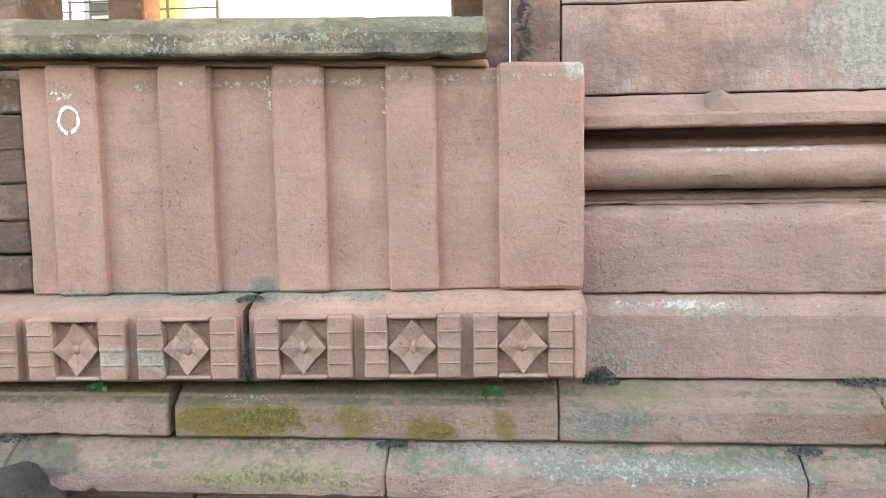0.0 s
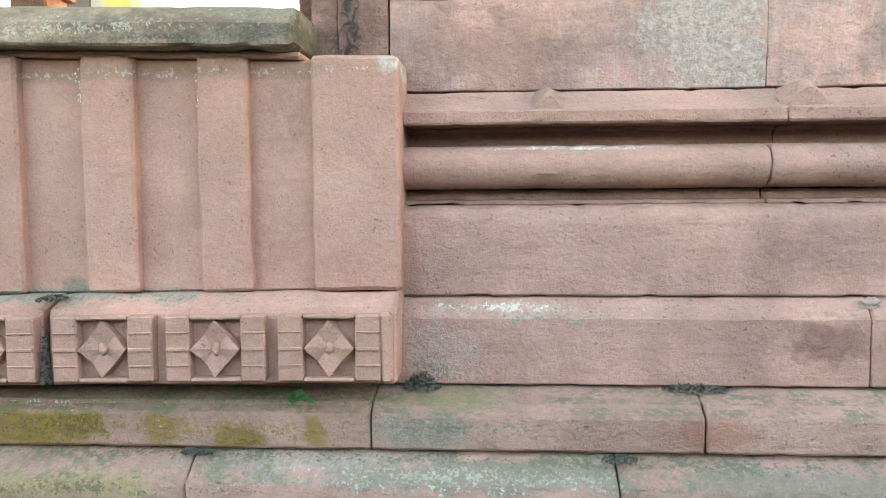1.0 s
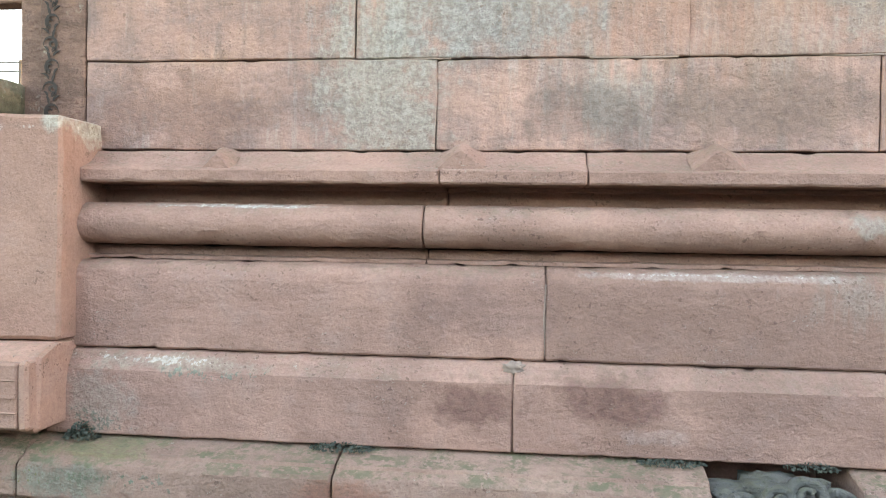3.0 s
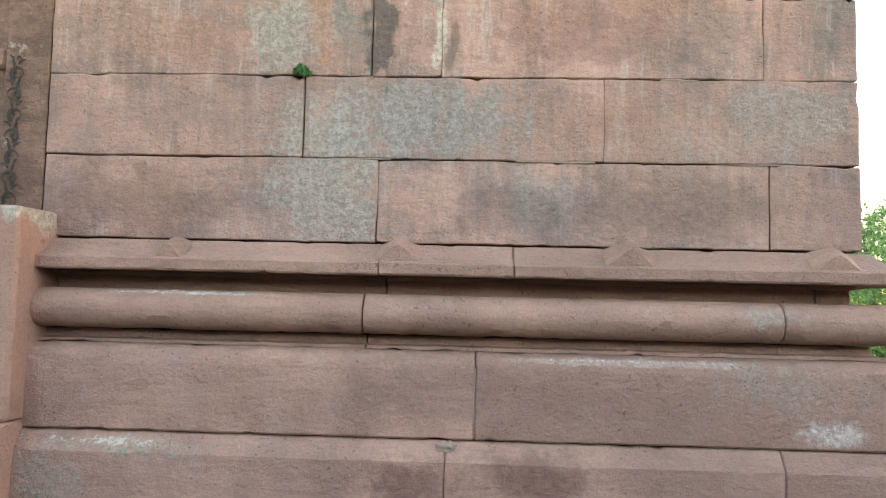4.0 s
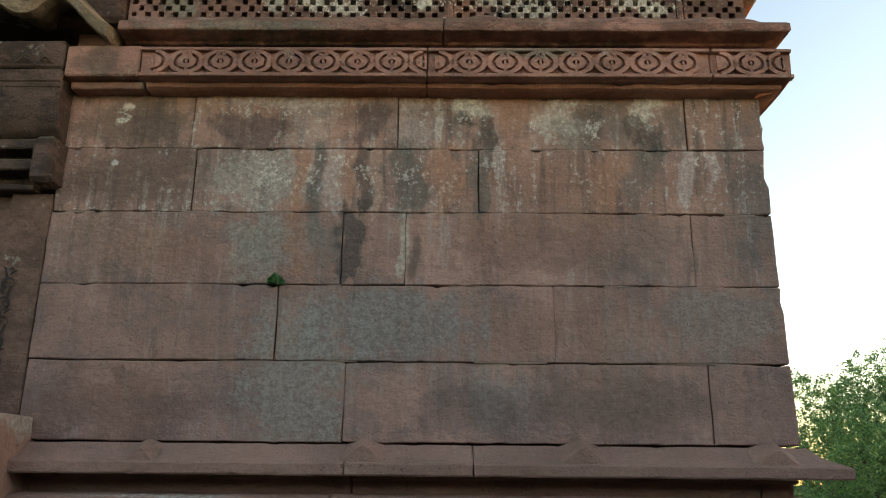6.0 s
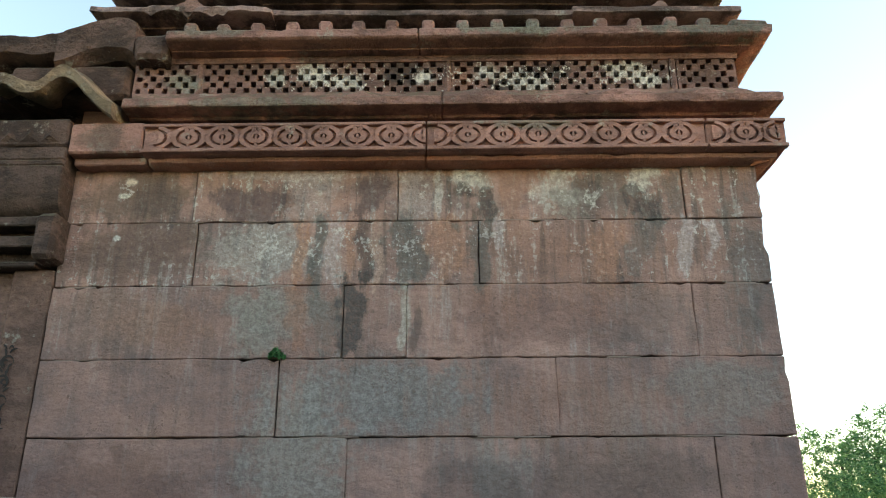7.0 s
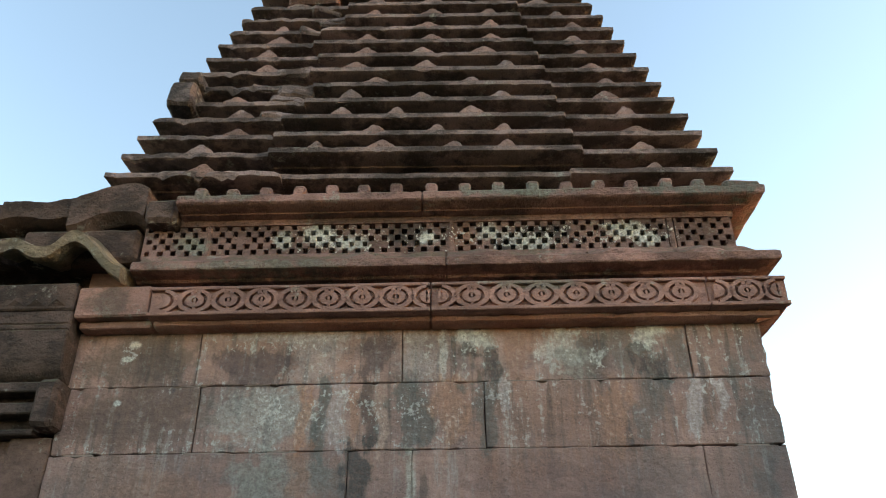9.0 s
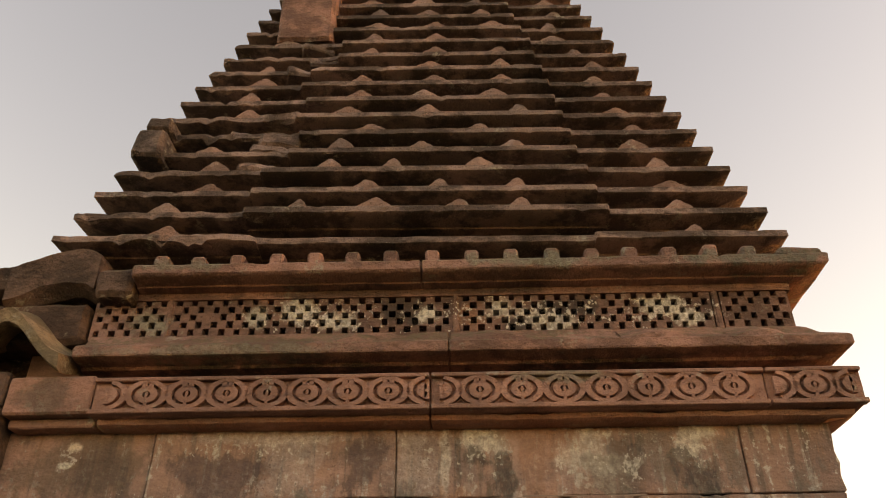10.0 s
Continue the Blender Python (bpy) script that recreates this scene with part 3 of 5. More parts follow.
def sweep(name, profile, stations, material, parent=None, label="", amp=0.004, freq=7.0, seed=0, ends=0.005, chip=0.0, corner=None):
    """A closed profile of (out, z) carried past stations (x, y, ox, oy); corner (x, y, side) keeps the recessed points mitred."""
    profile = dense(profile)
    verts, faces, n = [], [], len(profile)
    rows = []
    for i, st in enumerate(stations):
        last = i in (0, len(stations) - 1)
        if last and ends:
            rows.append((st, ends) if i == 0 else (st, 0.0))
            rows.append((st, 0.0) if i == 0 else (st, ends))
        else:
            rows.append((st, 0.0))
    for i, ((x, y, ox, oy), cut) in enumerate(rows):
        if ends and i in (1, len(rows) - 2):
            nx, ny = rows[2][0][:2] if i == 1 else rows[-3][0][:2]
            d = math.dist((x, y), (nx, ny)) or 1
            x, y = x + (nx - x) * ends / d, y + (ny - y) * ends / d
        zs = [p[1] for p in profile]
        zm = (min(zs) + max(zs)) / 2
        lip = max(p[0] for p in profile)
        for out, z in profile:
            o = out - cut if out > -0.05 else out
            rim = min(z - min(zs), max(zs) - z) < 0.02 or i < 3 or i > len(rows) - 4 or out > lip - 0.016
            if chip and out > -0.05 and rim:
                q = Vector((x + ox, y + oy, z)) * 16 + Vector((seed, seed, 0))
                bite = chip * max(0.0, noise.noise(q) + 0.6 * noise.noise(q * 2.9) - 0.28) * 1.3
                o, cut_z = o - bite, bite * 0.8
            else:
                cut_z = 0.0
            zz = z + (cut * 0.6 + cut_z if z < zm else -cut * 0.6 - cut_z)
            px, py = x + ox * o, y + oy * o
            if corner and out < 0 and ox == 0:
                px = max(px, corner[0] - out) if corner[2] < 0 else min(px, corner[0] + out)
            if corner and out < 0 and oy == 0:
                py = max(py, corner[1] - out)
            verts.append(jitter((px, py, zz), amp, freq, seed) if out > -0.09 else (px, py, zz))
    for i in range(len(rows) - 1):
        for k in range(n):
            a, b = i * n + k, i * n + (k + 1) % n
            faces.append((a, b, b + n, a + n))
    faces.append(tuple(range(n - 1, -1, -1)))
    faces.append(tuple(range((len(rows) - 1) * n, len(rows) * n)))
    ob = raw(name, verts, faces, material, parent, label)
    bm = bmesh.new()
    bm.from_mesh(ob.data)
    bmesh.ops.recalc_face_normals(bm, faces=bm.faces)
    bm.to_mesh(ob.data)
    bm.free()
    ob.data.shade_smooth()
    ob.data.set_sharp_from_angle(angle=radians(28))
    return ob


def front(x0, x1, y=0.0, size=0.045):
    return [(x, y, 0, -1) for x in steps(x0, x1, size)]


def round_corner(x0, xr, back, y=0.0, size=0.045):
    return front(x0, xr - 0.02, y, size) + [(xr, y, 1, -1)] + [(xr, yy, 1, 0) for yy in steps(y + 0.03, back, 0.15)]


def slab(name, x0, x1, y0, y1, z0, z1, material, parent=None, label="", bevel=0.008, amp=0.003, seed=0, cuts=0.07):
    """A worn block: bevelled box with uneven faces."""
    prof = [(-(y1 - y0), z0), (-bevel, z0), (0, z0 + bevel), (0, z1 - bevel), (-bevel, z1), (-(y1 - y0), z1)]
    return sweep(name, prof, front(x0, x1, y0, cuts), material, parent, label, amp, 7, seed, bevel)


def ring_part(name, rx0, rz0, rx1, rz1, a0, a1, depth, material, parent, segs=14):
    """A flat arc between two ellipses in the x-z plane, standing out by depth towards -y."""
    verts, faces = [], []
    angles = [radians(a0 + (a1 - a0) * i / segs) for i in range(segs + 1)]
    for a in angles:
        for rx, rz in ((rx0, rz0), (rx1, rz1)):
            for y in (0.0, -depth):
                verts.append((rx * math.cos(a), y, rz * math.sin(a)))
    for i in range(segs):
        k = i * 4
        faces += [(k + 1, k + 5, k + 7, k + 3), (k, k + 1, k + 5, k + 4)[::-1], (k + 2, k + 3, k + 7, k + 6)]
    faces += [(0, 1, 3, 2), (segs * 4, segs * 4 + 2, segs * 4 + 3, segs * 4 + 1)]
    return verts, faces


def merge(pieces):
    verts, faces = [], []
    for v, f, (dx, dy, dz) in pieces:
        base = len(verts)
        verts += [(x + dx, y + dy, z + dz) for x, y, z in v]
        faces += [tuple(i + base for i in q) for q in f]
    return verts, faces


def box_data(x0, x1, y0, y1, z0, z1):
    v = [(x, y, z) for x in (x0, x1) for y in (y0, y1) for z in (z0, z1)]
    return v, [(0, 1, 3, 2), (4, 6, 7, 5), (0, 4, 5, 1), (2, 3, 7, 6), (0, 2, 6, 4), (1, 5, 7, 3)]


def lump(name, material, parent=None, label="", size=(1, 1, 1), rough=0.3, freq=2.5, seed=0, sub=3):
    bm = bmesh.new()
    bmesh.ops.create_icosphere(bm, subdivisions=sub, radius=1.0)
    for v in bm.verts:
        n = v.co.normalized()
        k = 1 + rough * (noise.noise(n * freq + Vector((seed, 0, seed * 0.7))) + 0.4 * noise.noise(n * freq * 3 + Vector((0, seed, 0))))
        v.co = Vector((n.x * size[0], n.y * size[1], n.z * size[2])) * k
    return part(name, bm, material, parent, label, 75)


XL, XR, CX, CY = 0.10, 3.218, 1.69, 1.528

# ---- ground ----
gv, gf = [], []
N = 40
for i in range(N + 1):
    for j in range(N + 1):
        x, y = -300 + 600 * i / N, -300 + 600 * j / N
        gv.append((x, y, 0.25 * noise.noise(Vector((x, y, 0)) * 0.05) if math.hypot(x, y) > 25 else 0.0))
gf = [(i * (N + 1) + j, (i + 1) * (N + 1) + j, (i + 1) * (N + 1) + j + 1, i * (N + 1) + j + 1) for i in range(N) for j in range(N)]
tagged(raw("ground", gv, gf, M_SOIL), "dark grassy earth ground round the stone temple", "ground", kind="structure")

# added unseen walls: block low sky light and east glow, darkening soffits and flanks
M_LIGHT_BLOCK = plain("dark light-blocking surface", (0.045, 0.046, 0.04), 0.95, 0.35, 1.5)
sky_block = raw("wall_compound", *box_data(-22, 24, -9.3, -9.0, 0.0, 3.6), M_LIGHT_BLOCK, smooth=False)
tagged(sky_block, "plain dark unseen wall added to block low sky light", "wall", kind="structure")
glow_block = raw("wall_compound_east", *box_data(9.0, 9.3, -9.0, 3.2, 0.0, 3.6), M_LIGHT_BLOCK, smooth=False)
tagged(glow_block, "plain dark unseen wall added to block low glow from the east", "wall", kind="structure")

# ---- shrine wall: courses of dressed blocks on a core ----
wall = raw("wall_south", *box_data(XL - 0.05, XR - 0.03, 0.09, 3.0, 0.0, 4.15), M_PLINTH, smooth=False)
tagged(wall, "weathered red sandstone temple wall of large dressed blocks", "wall", kind="structure")
ROWS = ((2.052, 2.375, (1.408, 2.890)), (2.375, 2.698, (1.115, 2.269)), (2.698, 3.020, (1.373, 1.645, 2.868)), (3.020, 3.320, (0.705, 1.958)), (3.320, 3.585, (0.675, 1.597, 2.885)))
seed = 1
for z0, z1, joints in ROWS:
    M_COURSE = wall_stone(z0, z1)
    xs = [XL, *joints, None]
    for a, b in zip(xs, xs[1:]):
        g, out = random.uniform(0.0010, 0.0022), random.uniform(-0.006, 0.005)
        prof = [(-0.14, z0 + g), (out - 0.004, z0 + g), (out, z0 + g + 0.004), (out, z1 - g - 0.004), (out - 0.004, z1 - g), (-0.14, z1 - g)]
        path = front(a + g, b - g, 0, 0.022) if b else round_corner(a + g, XR, 0.6, 0, 0.022)
        sweep("stone_block", prof, path, M_COURSE, wall, "", 0.004, 6, seed, 0.0035, 0.018)
        seed += 1


# ---- plinth mouldings under the wall ----
plinth = raw("plinth", *box_data(XL - 0.05, XR - 0.11, 0.11, 3.0, 0.0, 2.04), M_PLINTH, smooth=False)
tagged(plinth, "moulded red sandstone plinth of the temple wall", "plinth", kind="structure")


def moulding(name, prof, joints, x0, material, parent, amp=0.004, gap=0.0016, end=None, chip=0.012):
    global seed
    xs = [x0, *joints, end]
    for a, b in zip(xs, xs[1:]):
        path = front(a + gap, b - gap, 0, 0.026) if b else round_corner(a + gap, XR, 0.6, 0, 0.026)
        sweep(name, prof, path, material, parent, "", amp, 8, seed, 0.006, chip)
        seed += 1


CORNICE = [(-0.1, 1.925), (0.136, 1.925), (0.142, 1.932), (0.142, 1.966), (0.136, 1.972), (0.07, 2.0), (0.02, 2.045), (-0.1, 2.048)]
NECK_UP = [(-0.15, 1.85), (-0.04, 1.85), (-0.04, 1.908), (-0.01, 1.911), (-0.01, 1.923), (-0.15, 1.923)]
TORUS = [(-0.1, 1.708)] + [(0.07 + 0.08 * math.cos(a), 1.782 + 0.074 * math.sin(a)) for a in [radians(d) for d in range(-90, 91, 18)]] + [(-0.1, 1.856)]
NECK_LOW = [(-0.1, 1.655), (0.075, 1.655), (0.075, 1.667), (0.03, 1.672), (0.02, 1.704), (-0.1, 1.704)]
DRUM = [(-0.1, 1.345), (0.146, 1.345), (0.152, 1.352), (0.152, 1.585), (0.146, 1.615), (0.13, 1.638), (0.105, 1.651), (0.06, 1.655), (-0.1, 1.655)]
BAND = [(-0.1, 1.052), (0.197, 1.052), (0.20, 1.056), (0.20, 1.274), (0.196, 1.279), (0.158, 1.335), (0.14, 1.341), (-0.1, 1.341)]
moulding("cornice_block", CORNICE, (1.437, 1.929), XL - 0.02, M_PLINTH, plinth, 0.0018)
moulding("neck_block", NECK_UP, (1.45,), XL - 0.02, M_PLINTH, plinth, 0.002)
moulding("torus_block", TORUS, (1.385, 2.889), XL - 0.02, M_PLINTH, plinth, 0.0018)
moulding("neck_block", NECK_LOW, (1.39,), XL - 0.02, M_PLINTH, plinth, 0.0015)
moulding("drum_block", DRUM, (1.797,), XL - 0.02, M_PLINTH, plinth, 0.0018)
moulding("band_block", BAND, (1.696, 2.864), XL - 0.02, M_PLINTH, plinth, 0.0018)


def antefix(parent, x, w, h, material, y=-0.128, z=1.974, lean=0.3, rise=0.07, run=0.11):
    """Small worn gable that stands on a sloping lip and dies into it."""
    verts, faces, n = [], [], 8
    for j, (u, k) in enumerate(((0.0, 0.9), (0.25, 1.0), (0.6, 0.8), (1.0, 0.35))):
        yy, zz = y + u * run, z + u * rise
        for i in range(n + 1):
            t = -1 + 2 * i / n
            top = min(1.0, 1.18 * max(0.0, 1 - (abs(t) if t < 0 else abs(t) ** 0.85))) * h * k
            verts.append(jitter((x + t * w / 2 + lean * top, yy, zz - 0.004 + top), 0.002, 20, x))
        verts += [(x + (-1 + 2 * i / n) * w / 2, yy, zz - 0.03) for i in range(n + 1)]
    m = 2 * (n + 1)
    for j in range(3):
        for i in range(n):
            a = j * m + i
            faces.append((a, a + 1, a + 1 + m, a + m))
    for j in (0, 3):
        faces += [(j * m + i, j * m + n + 1 + i, j * m + n + 2 + i, j * m + i + 1) for i in range(n)]
    return raw("antefix", verts, faces, material, parent, "", 50)


for x, w, h in ((0.655, 0.11, 0.055), (1.505, 0.17, 0.074), (2.350, 0.18, 0.074), (3.085, 0.17, 0.068)):
    antefix(plinth, x, w, h, M_PLINTH, lean=0.05)

# two stepped courses along the foot of wall and railing
base = raw("stepped_base", *box_data(-3.2, XR + 0.1, -0.30, 3.0, 0.0, 0.80), M_STEP, smooth=False)
tagged(base, "stepped stone base course with lichen, cracks and moss", "plinth", kind="structure")
STEP_B = [(-0.1, 0.868), (0.335, 0.868), (0.342, 0.876), (0.342, 0.975), (0.335, 0.987), (0.30, 1.002), (0.296, 1.014), (0.24, 1.03), (0.17, 1.046), (-0.1, 1.05)]
STEP_A = [(-0.1, 0.70), (0.43, 0.70), (0.446, 0.71), (0.446, 0.775), (0.44, 0.79), (0.40, 0.812), (0.39, 0.826), (0.34, 0.85), (0.30, 0.862), (-0.1, 0.864)]
STEP_0 = [(-0.1, 0.0), (0.47, 0.0), (0.47, 0.60), (0.44, 0.64), (0.37, 0.66), (0.36, 0.695), (-0.1, 0.695)]
moulding("base_block", STEP_B, (0.07, 1.133), -1.272, M_STEP, base, 0.003, 0.002, 2.30)
moulding("base_block", STEP_B, (), -3.2, M_STEP, base, 0.003, 0.002, -1.297)
moulding("base_block", STEP_B, (), 2.74, M_STEP, base, 0.003, 0.002)
moulding("base_block", STEP_A, (-1.85, -0.511, 0.85, 2.15), -3.2, M_STEP, base, 0.003, 0.0025)
moulding("base_block", STEP_0, (-1.2, 0.3, 1.7), -3.2, M_STEP, base, 0.006, 0.004)

# ---- frieze beam with scrollwork ----
frieze = raw("frieze_beam", *box_data(0.47, XR - 0.02, -0.03, 0.3, 3.59, 3.755), M_FRIEZE, smooth=False)
tagged(frieze, "carved sandstone frieze beam with linked scroll medallions", "frieze", kind="structure")
BEAM = [(-0.1, 3.604), (0.108, 3.604), (0.114, 3.610), (0.114, 3.744), (0.108, 3.750), (-0.1, 3.752)]
moulding("beam_block", BEAM, (1.729, 2.978), 0.452, M_FRIEZE, frieze, 0.002)
moulding("beam_soffit", [(-0.1, 3.575), (0.055, 3.575), (0.075, 3.583), (0.08, 3.602), (-0.1, 3.602)], (1.73,), 0.47, M_FRIEZE, frieze, 0.003)
for a, b in ((0.456, 1.725), (1.733, 2.974), (2.982, XR + 0.114)):
    for z0, z1 in ((3.606, 3.624), (3.732, 3.748)):
        slab("rim", a, b, -0.137, -0.105, z0, z1, M_FRIEZE, frieze, bevel=0.003, amp=0.0012, seed=a)
def arc(rx0, rz0, rx1, rz1, a0, a1, n=12, dx=0.0):
    return (*ring_part("", rx0, rz0, rx1, rz1, a0, a1, 0.022, None, None, n), (dx, 0, 0))


# broad ring, a solid heart inside it and a small pip: only slim crescents stay sunk
medal = merge([arc(0.057, 0.043, 0.081, 0.0585, 0, 360, 28), arc(0.015, 0.013, 0.042, 0.034, 0, 360, 20), arc(0.0005, 0.001, 0.006, 0.012, 0, 360, 8),
               (*box_data(-0.022, -0.003, -0.022, 0, 0.024, 0.048), (0, 0, 0)), (*box_data(0.003, 0.022, -0.022, 0, 0.024, 0.048), (0, 0, 0)),
               (*box_data(-0.006, 0.006, -0.022, 0, -0.048, -0.028), (0, 0, 0)), (*box_data(-0.003, 0.003, -0.021, 0, -0.033, -0.008), (0, 0, 0))])
half = merge([arc(0.058, 0.044, 0.081, 0.0585, -80, 80, 14), arc(0.012, 0.010, 0.042, 0.034, -75, 75, 12), (*box_data(-0.004, 0.014, -0.022, 0, -0.034, 0.034), (0, 0, 0))])


def relief(data):
    ob = raw("medallion", *data, M_FRIEZE, frieze, "", 30)
    bm = bmesh.new()
    bm.from_mesh(ob.data)
    bmesh.ops.recalc_face_normals(bm, faces=bm.faces)
    bm.to_mesh(ob.data)
    bm.free()
    return ob


def stamp(first, spots):
    for i, (x, flip) in enumerate(spots):
        ob = first if i == 0 else new("medallion", first.data)
        ob.parent = frieze
        ob.matrix_basis = pose(x, -0.1135, 3.678) @ Matrix.Diagonal((-1 if flip else 1, 1, 1, 1))


stamp(relief(medal), [(0.664 + 0.1515 * i, False) for i in range(7)] + [(1.915 + 0.1565 * i, False) for i in range(7)] + [(3.15, False)])
stamp(relief(half), [(0.512, False), (1.722, True), (1.768, False), (3.005, False), (3.295, True)])

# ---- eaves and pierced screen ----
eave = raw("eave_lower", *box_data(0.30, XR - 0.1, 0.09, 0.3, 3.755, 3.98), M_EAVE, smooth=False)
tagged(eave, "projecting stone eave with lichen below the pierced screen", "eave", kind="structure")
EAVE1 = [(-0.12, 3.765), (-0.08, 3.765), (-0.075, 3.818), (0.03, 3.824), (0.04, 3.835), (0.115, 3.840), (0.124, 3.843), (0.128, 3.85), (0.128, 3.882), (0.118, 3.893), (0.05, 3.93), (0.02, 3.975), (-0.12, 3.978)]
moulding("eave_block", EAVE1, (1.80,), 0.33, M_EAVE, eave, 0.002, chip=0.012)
for x, w, h in ((1.42, 0.18, 0.03), (1.98, 0.34, 0.035), (2.62, 0.3, 0.03), (3.0, 0.22, 0.03)):
    antefix(eave, x, w, h, M_EAVE, -0.122, 3.888, 0.3, 0.08, 0.1)

screen = raw("pierced_screen", *box_data(0.31, XR - 0.05, 0.075, 0.3, 3.96, 4.2), M_JALI, smooth=False)
tagged(screen, "pierced stone screen with chequered square holes and lichen", "screen", kind="structure")
CELL, CZ0, RZ = 0.0318, 3.985, 5
panels = ((0.312, 0.625), (0.640, 1.815), (1.845, 2.885), (2.925, XR - 0.012))
for pi, (a, b) in enumerate(panels):
    n = int((b - a - 0.02) / CELL)
    cw, ch = (b - a - 0.02) / n, 0.172 / RZ
    verts, faces = [], []

    def quad(*pts):
        faces.append(tuple(range(len(verts), len(verts) + 4)))
        verts.extend(pts)
    y0, y1 = 0.004, 0.07
    zt, zb = 4.182, CZ0 - 0.01
    quad((a, y0, CZ0 + RZ * ch), (b, y0, CZ0 + RZ * ch), (b, y0, zt + 0.02), (a, y0, zt + 0.02))
    quad((a, y0, zb), (b, y0, zb), (b, y0, CZ0), (a, y0, CZ0))
    quad((a, y0, CZ0), (a + 0.01, y0, CZ0), (a + 0.01, y0, CZ0 + RZ * ch), (a, y0, CZ0 + RZ * ch))
    quad((b - 0.01, y0, CZ0), (b, y0, CZ0), (b, y0, CZ0 + RZ * ch), (b - 0.01, y0, CZ0 + RZ * ch))
    quad((b, y0, zb), (b, y1, zb), (b, y1, zt), (b, y0, zt))
    quad((a, y1, zb), (a, y0, zb), (a, y0, zt), (a, y1, zt))
    for i in range(n):
        for j in range(RZ):
            xa, xb, za, zc = a + 0.01 + i * cw, a + 0.01 + (i + 1) * cw, CZ0 + j * ch, CZ0 + (j + 1) * ch
            if (i + j) % 2 or random.random() < 0.03:
                quad((xa, y0, za), (xb, y0, za), (xb, y0, zc), (xa, y0, zc))
                continue
            e = [random.uniform(0.0005, 0.0055) for _ in range(4)]
            ia, ib, ja, jc = xa + e[0], xb - e[1], za + e[2], zc - e[3]
            outer, inner = [(xa, za), (xb, za), (xb, zc), (xa, zc)], [(ia, ja), (ib, ja), (ib, jc), (ia, jc)]
            for k in range(4):
                o0, o1, i0, i1 = outer[k], outer[(k + 1) % 4], inner[k], inner[(k + 1) % 4]
                quad((o0[0], y0, o0[1]), (o1[0], y0, o1[1]), (i1[0], y0, i1[1]), (i0[0], y0, i0[1]))
                quad((i0[0], y0, i0[1]), (i1[0], y0, i1[1]), (i1[0], y1, i1[1]), (i0[0], y1, i0[1]))
    raw("screen_panel", verts, faces, M_JALI, screen, smooth=False)
for x in (0.632, 1.83, 2.905):
    slab("mullion", x - 0.014, x + 0.014, -0.004, 0.07, 3.975, 4.185, M_JALI, screen, seed=x, cuts=0.02)

eave2 = raw("eave_upper", *box_data(0.33, XR - 0.04, -0.005, 0.3, 4.15, 4.30), M_EAVE, smooth=False)
tagged(eave2, "upper stone eave with a row of small square teeth", "eave", kind="structure")
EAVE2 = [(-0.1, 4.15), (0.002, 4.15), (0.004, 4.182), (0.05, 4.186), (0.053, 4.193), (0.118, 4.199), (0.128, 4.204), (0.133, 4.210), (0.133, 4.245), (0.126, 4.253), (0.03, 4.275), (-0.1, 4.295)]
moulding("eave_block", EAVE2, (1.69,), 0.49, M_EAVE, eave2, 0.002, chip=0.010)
x = 0.60
while x < 3.15:
    slab("tooth", x - 0.03, x + 0.03, -0.131 + random.uniform(0, 0.006), -0.02, 4.235, 4.298 + random.uniform(-0.006, 0.008), M_EAVE, eave2, bevel=0.01, amp=0.004, seed=x, cuts=0.03)
    x += 0.163 + random.uniform(-0.008, 0.008)
lift = slab("corner_horn", 3.16, 3.345, -0.128, 0.1, 4.235, 4.285, M_EAVE, eave2, bevel=0.015, amp=0.008, seed=5)

# ---- stepped tower ----
core = [(CX + sx * h, CY + sy * h, z) for z, h in ((4.2, 1.29), (7.25, 0.44)) for sx, sy in ((-1, -1), (1, -1), (1, 1), (-1, 1))]
tower = raw("roof_tower", core, [(3, 2, 1, 0), (4, 5, 6, 7)] + [(i, (i + 1) % 4, 4 + (i + 1) % 4, 4 + i) for i in range(4)], M_TOWER, smooth=False)
tagged(tower, "stepped pyramidal stone temple tower with worn roof tiers", "tower", kind="structure")
TIERS = 19
SAG = 0.014


def lean_z(x):
    return -SAG * (x - XR)


def tier_profile(z):
    return [(-0.30, z - 0.165), (-0.25, z - 0.165), (-0.245, z - 0.060), (-0.12, z - 0.056), (-0.115, z - 0.048), (-0.014, z - 0.042), (0.0, z - 0.036), (0.0, z - 0.008), (-0.01, z), (-0.09, z + 0.012), (-0.30, z + 0.016)]


def tilt(ob):
    for v in ob.data.vertices:
        v.co.z += lean_z(v.co.x)


def knob(name, w, h, seed):
    """Half-round worn stone that sits on a tier's lip."""
    verts, faces, n = [], [], 9
    for j, (yy, k) in enumerate(((0.0, 0.86), (0.012, 1.0), (0.06, 0.95), (0.12, 0.45))):
        for i in range(n + 1):
            u = -1 + 2 * i / n
            top = max(0.0, 1 - abs(u) ** 1.25) * h * k
            verts.append(jitter((u * w / 2 + 0.1 * top, yy, top), 0.010, 18, seed))
        for i in range(n + 1):
            u = -1 + 2 * i / n
            verts.append((u * w / 2, yy, -0.03))
    m = 2 * (n + 1)
    for j in range(3):
        for i in range(n):
            a = j * m + i
            faces.append((a, a + 1, a + 1 + m, a + m))
    faces += [(i, n + 1 + i, n + 2 + i, i + 1) for i in range(n)]
    return raw(name, verts, faces, M_KNOB, tower, "", 50)


knob_meshes = []
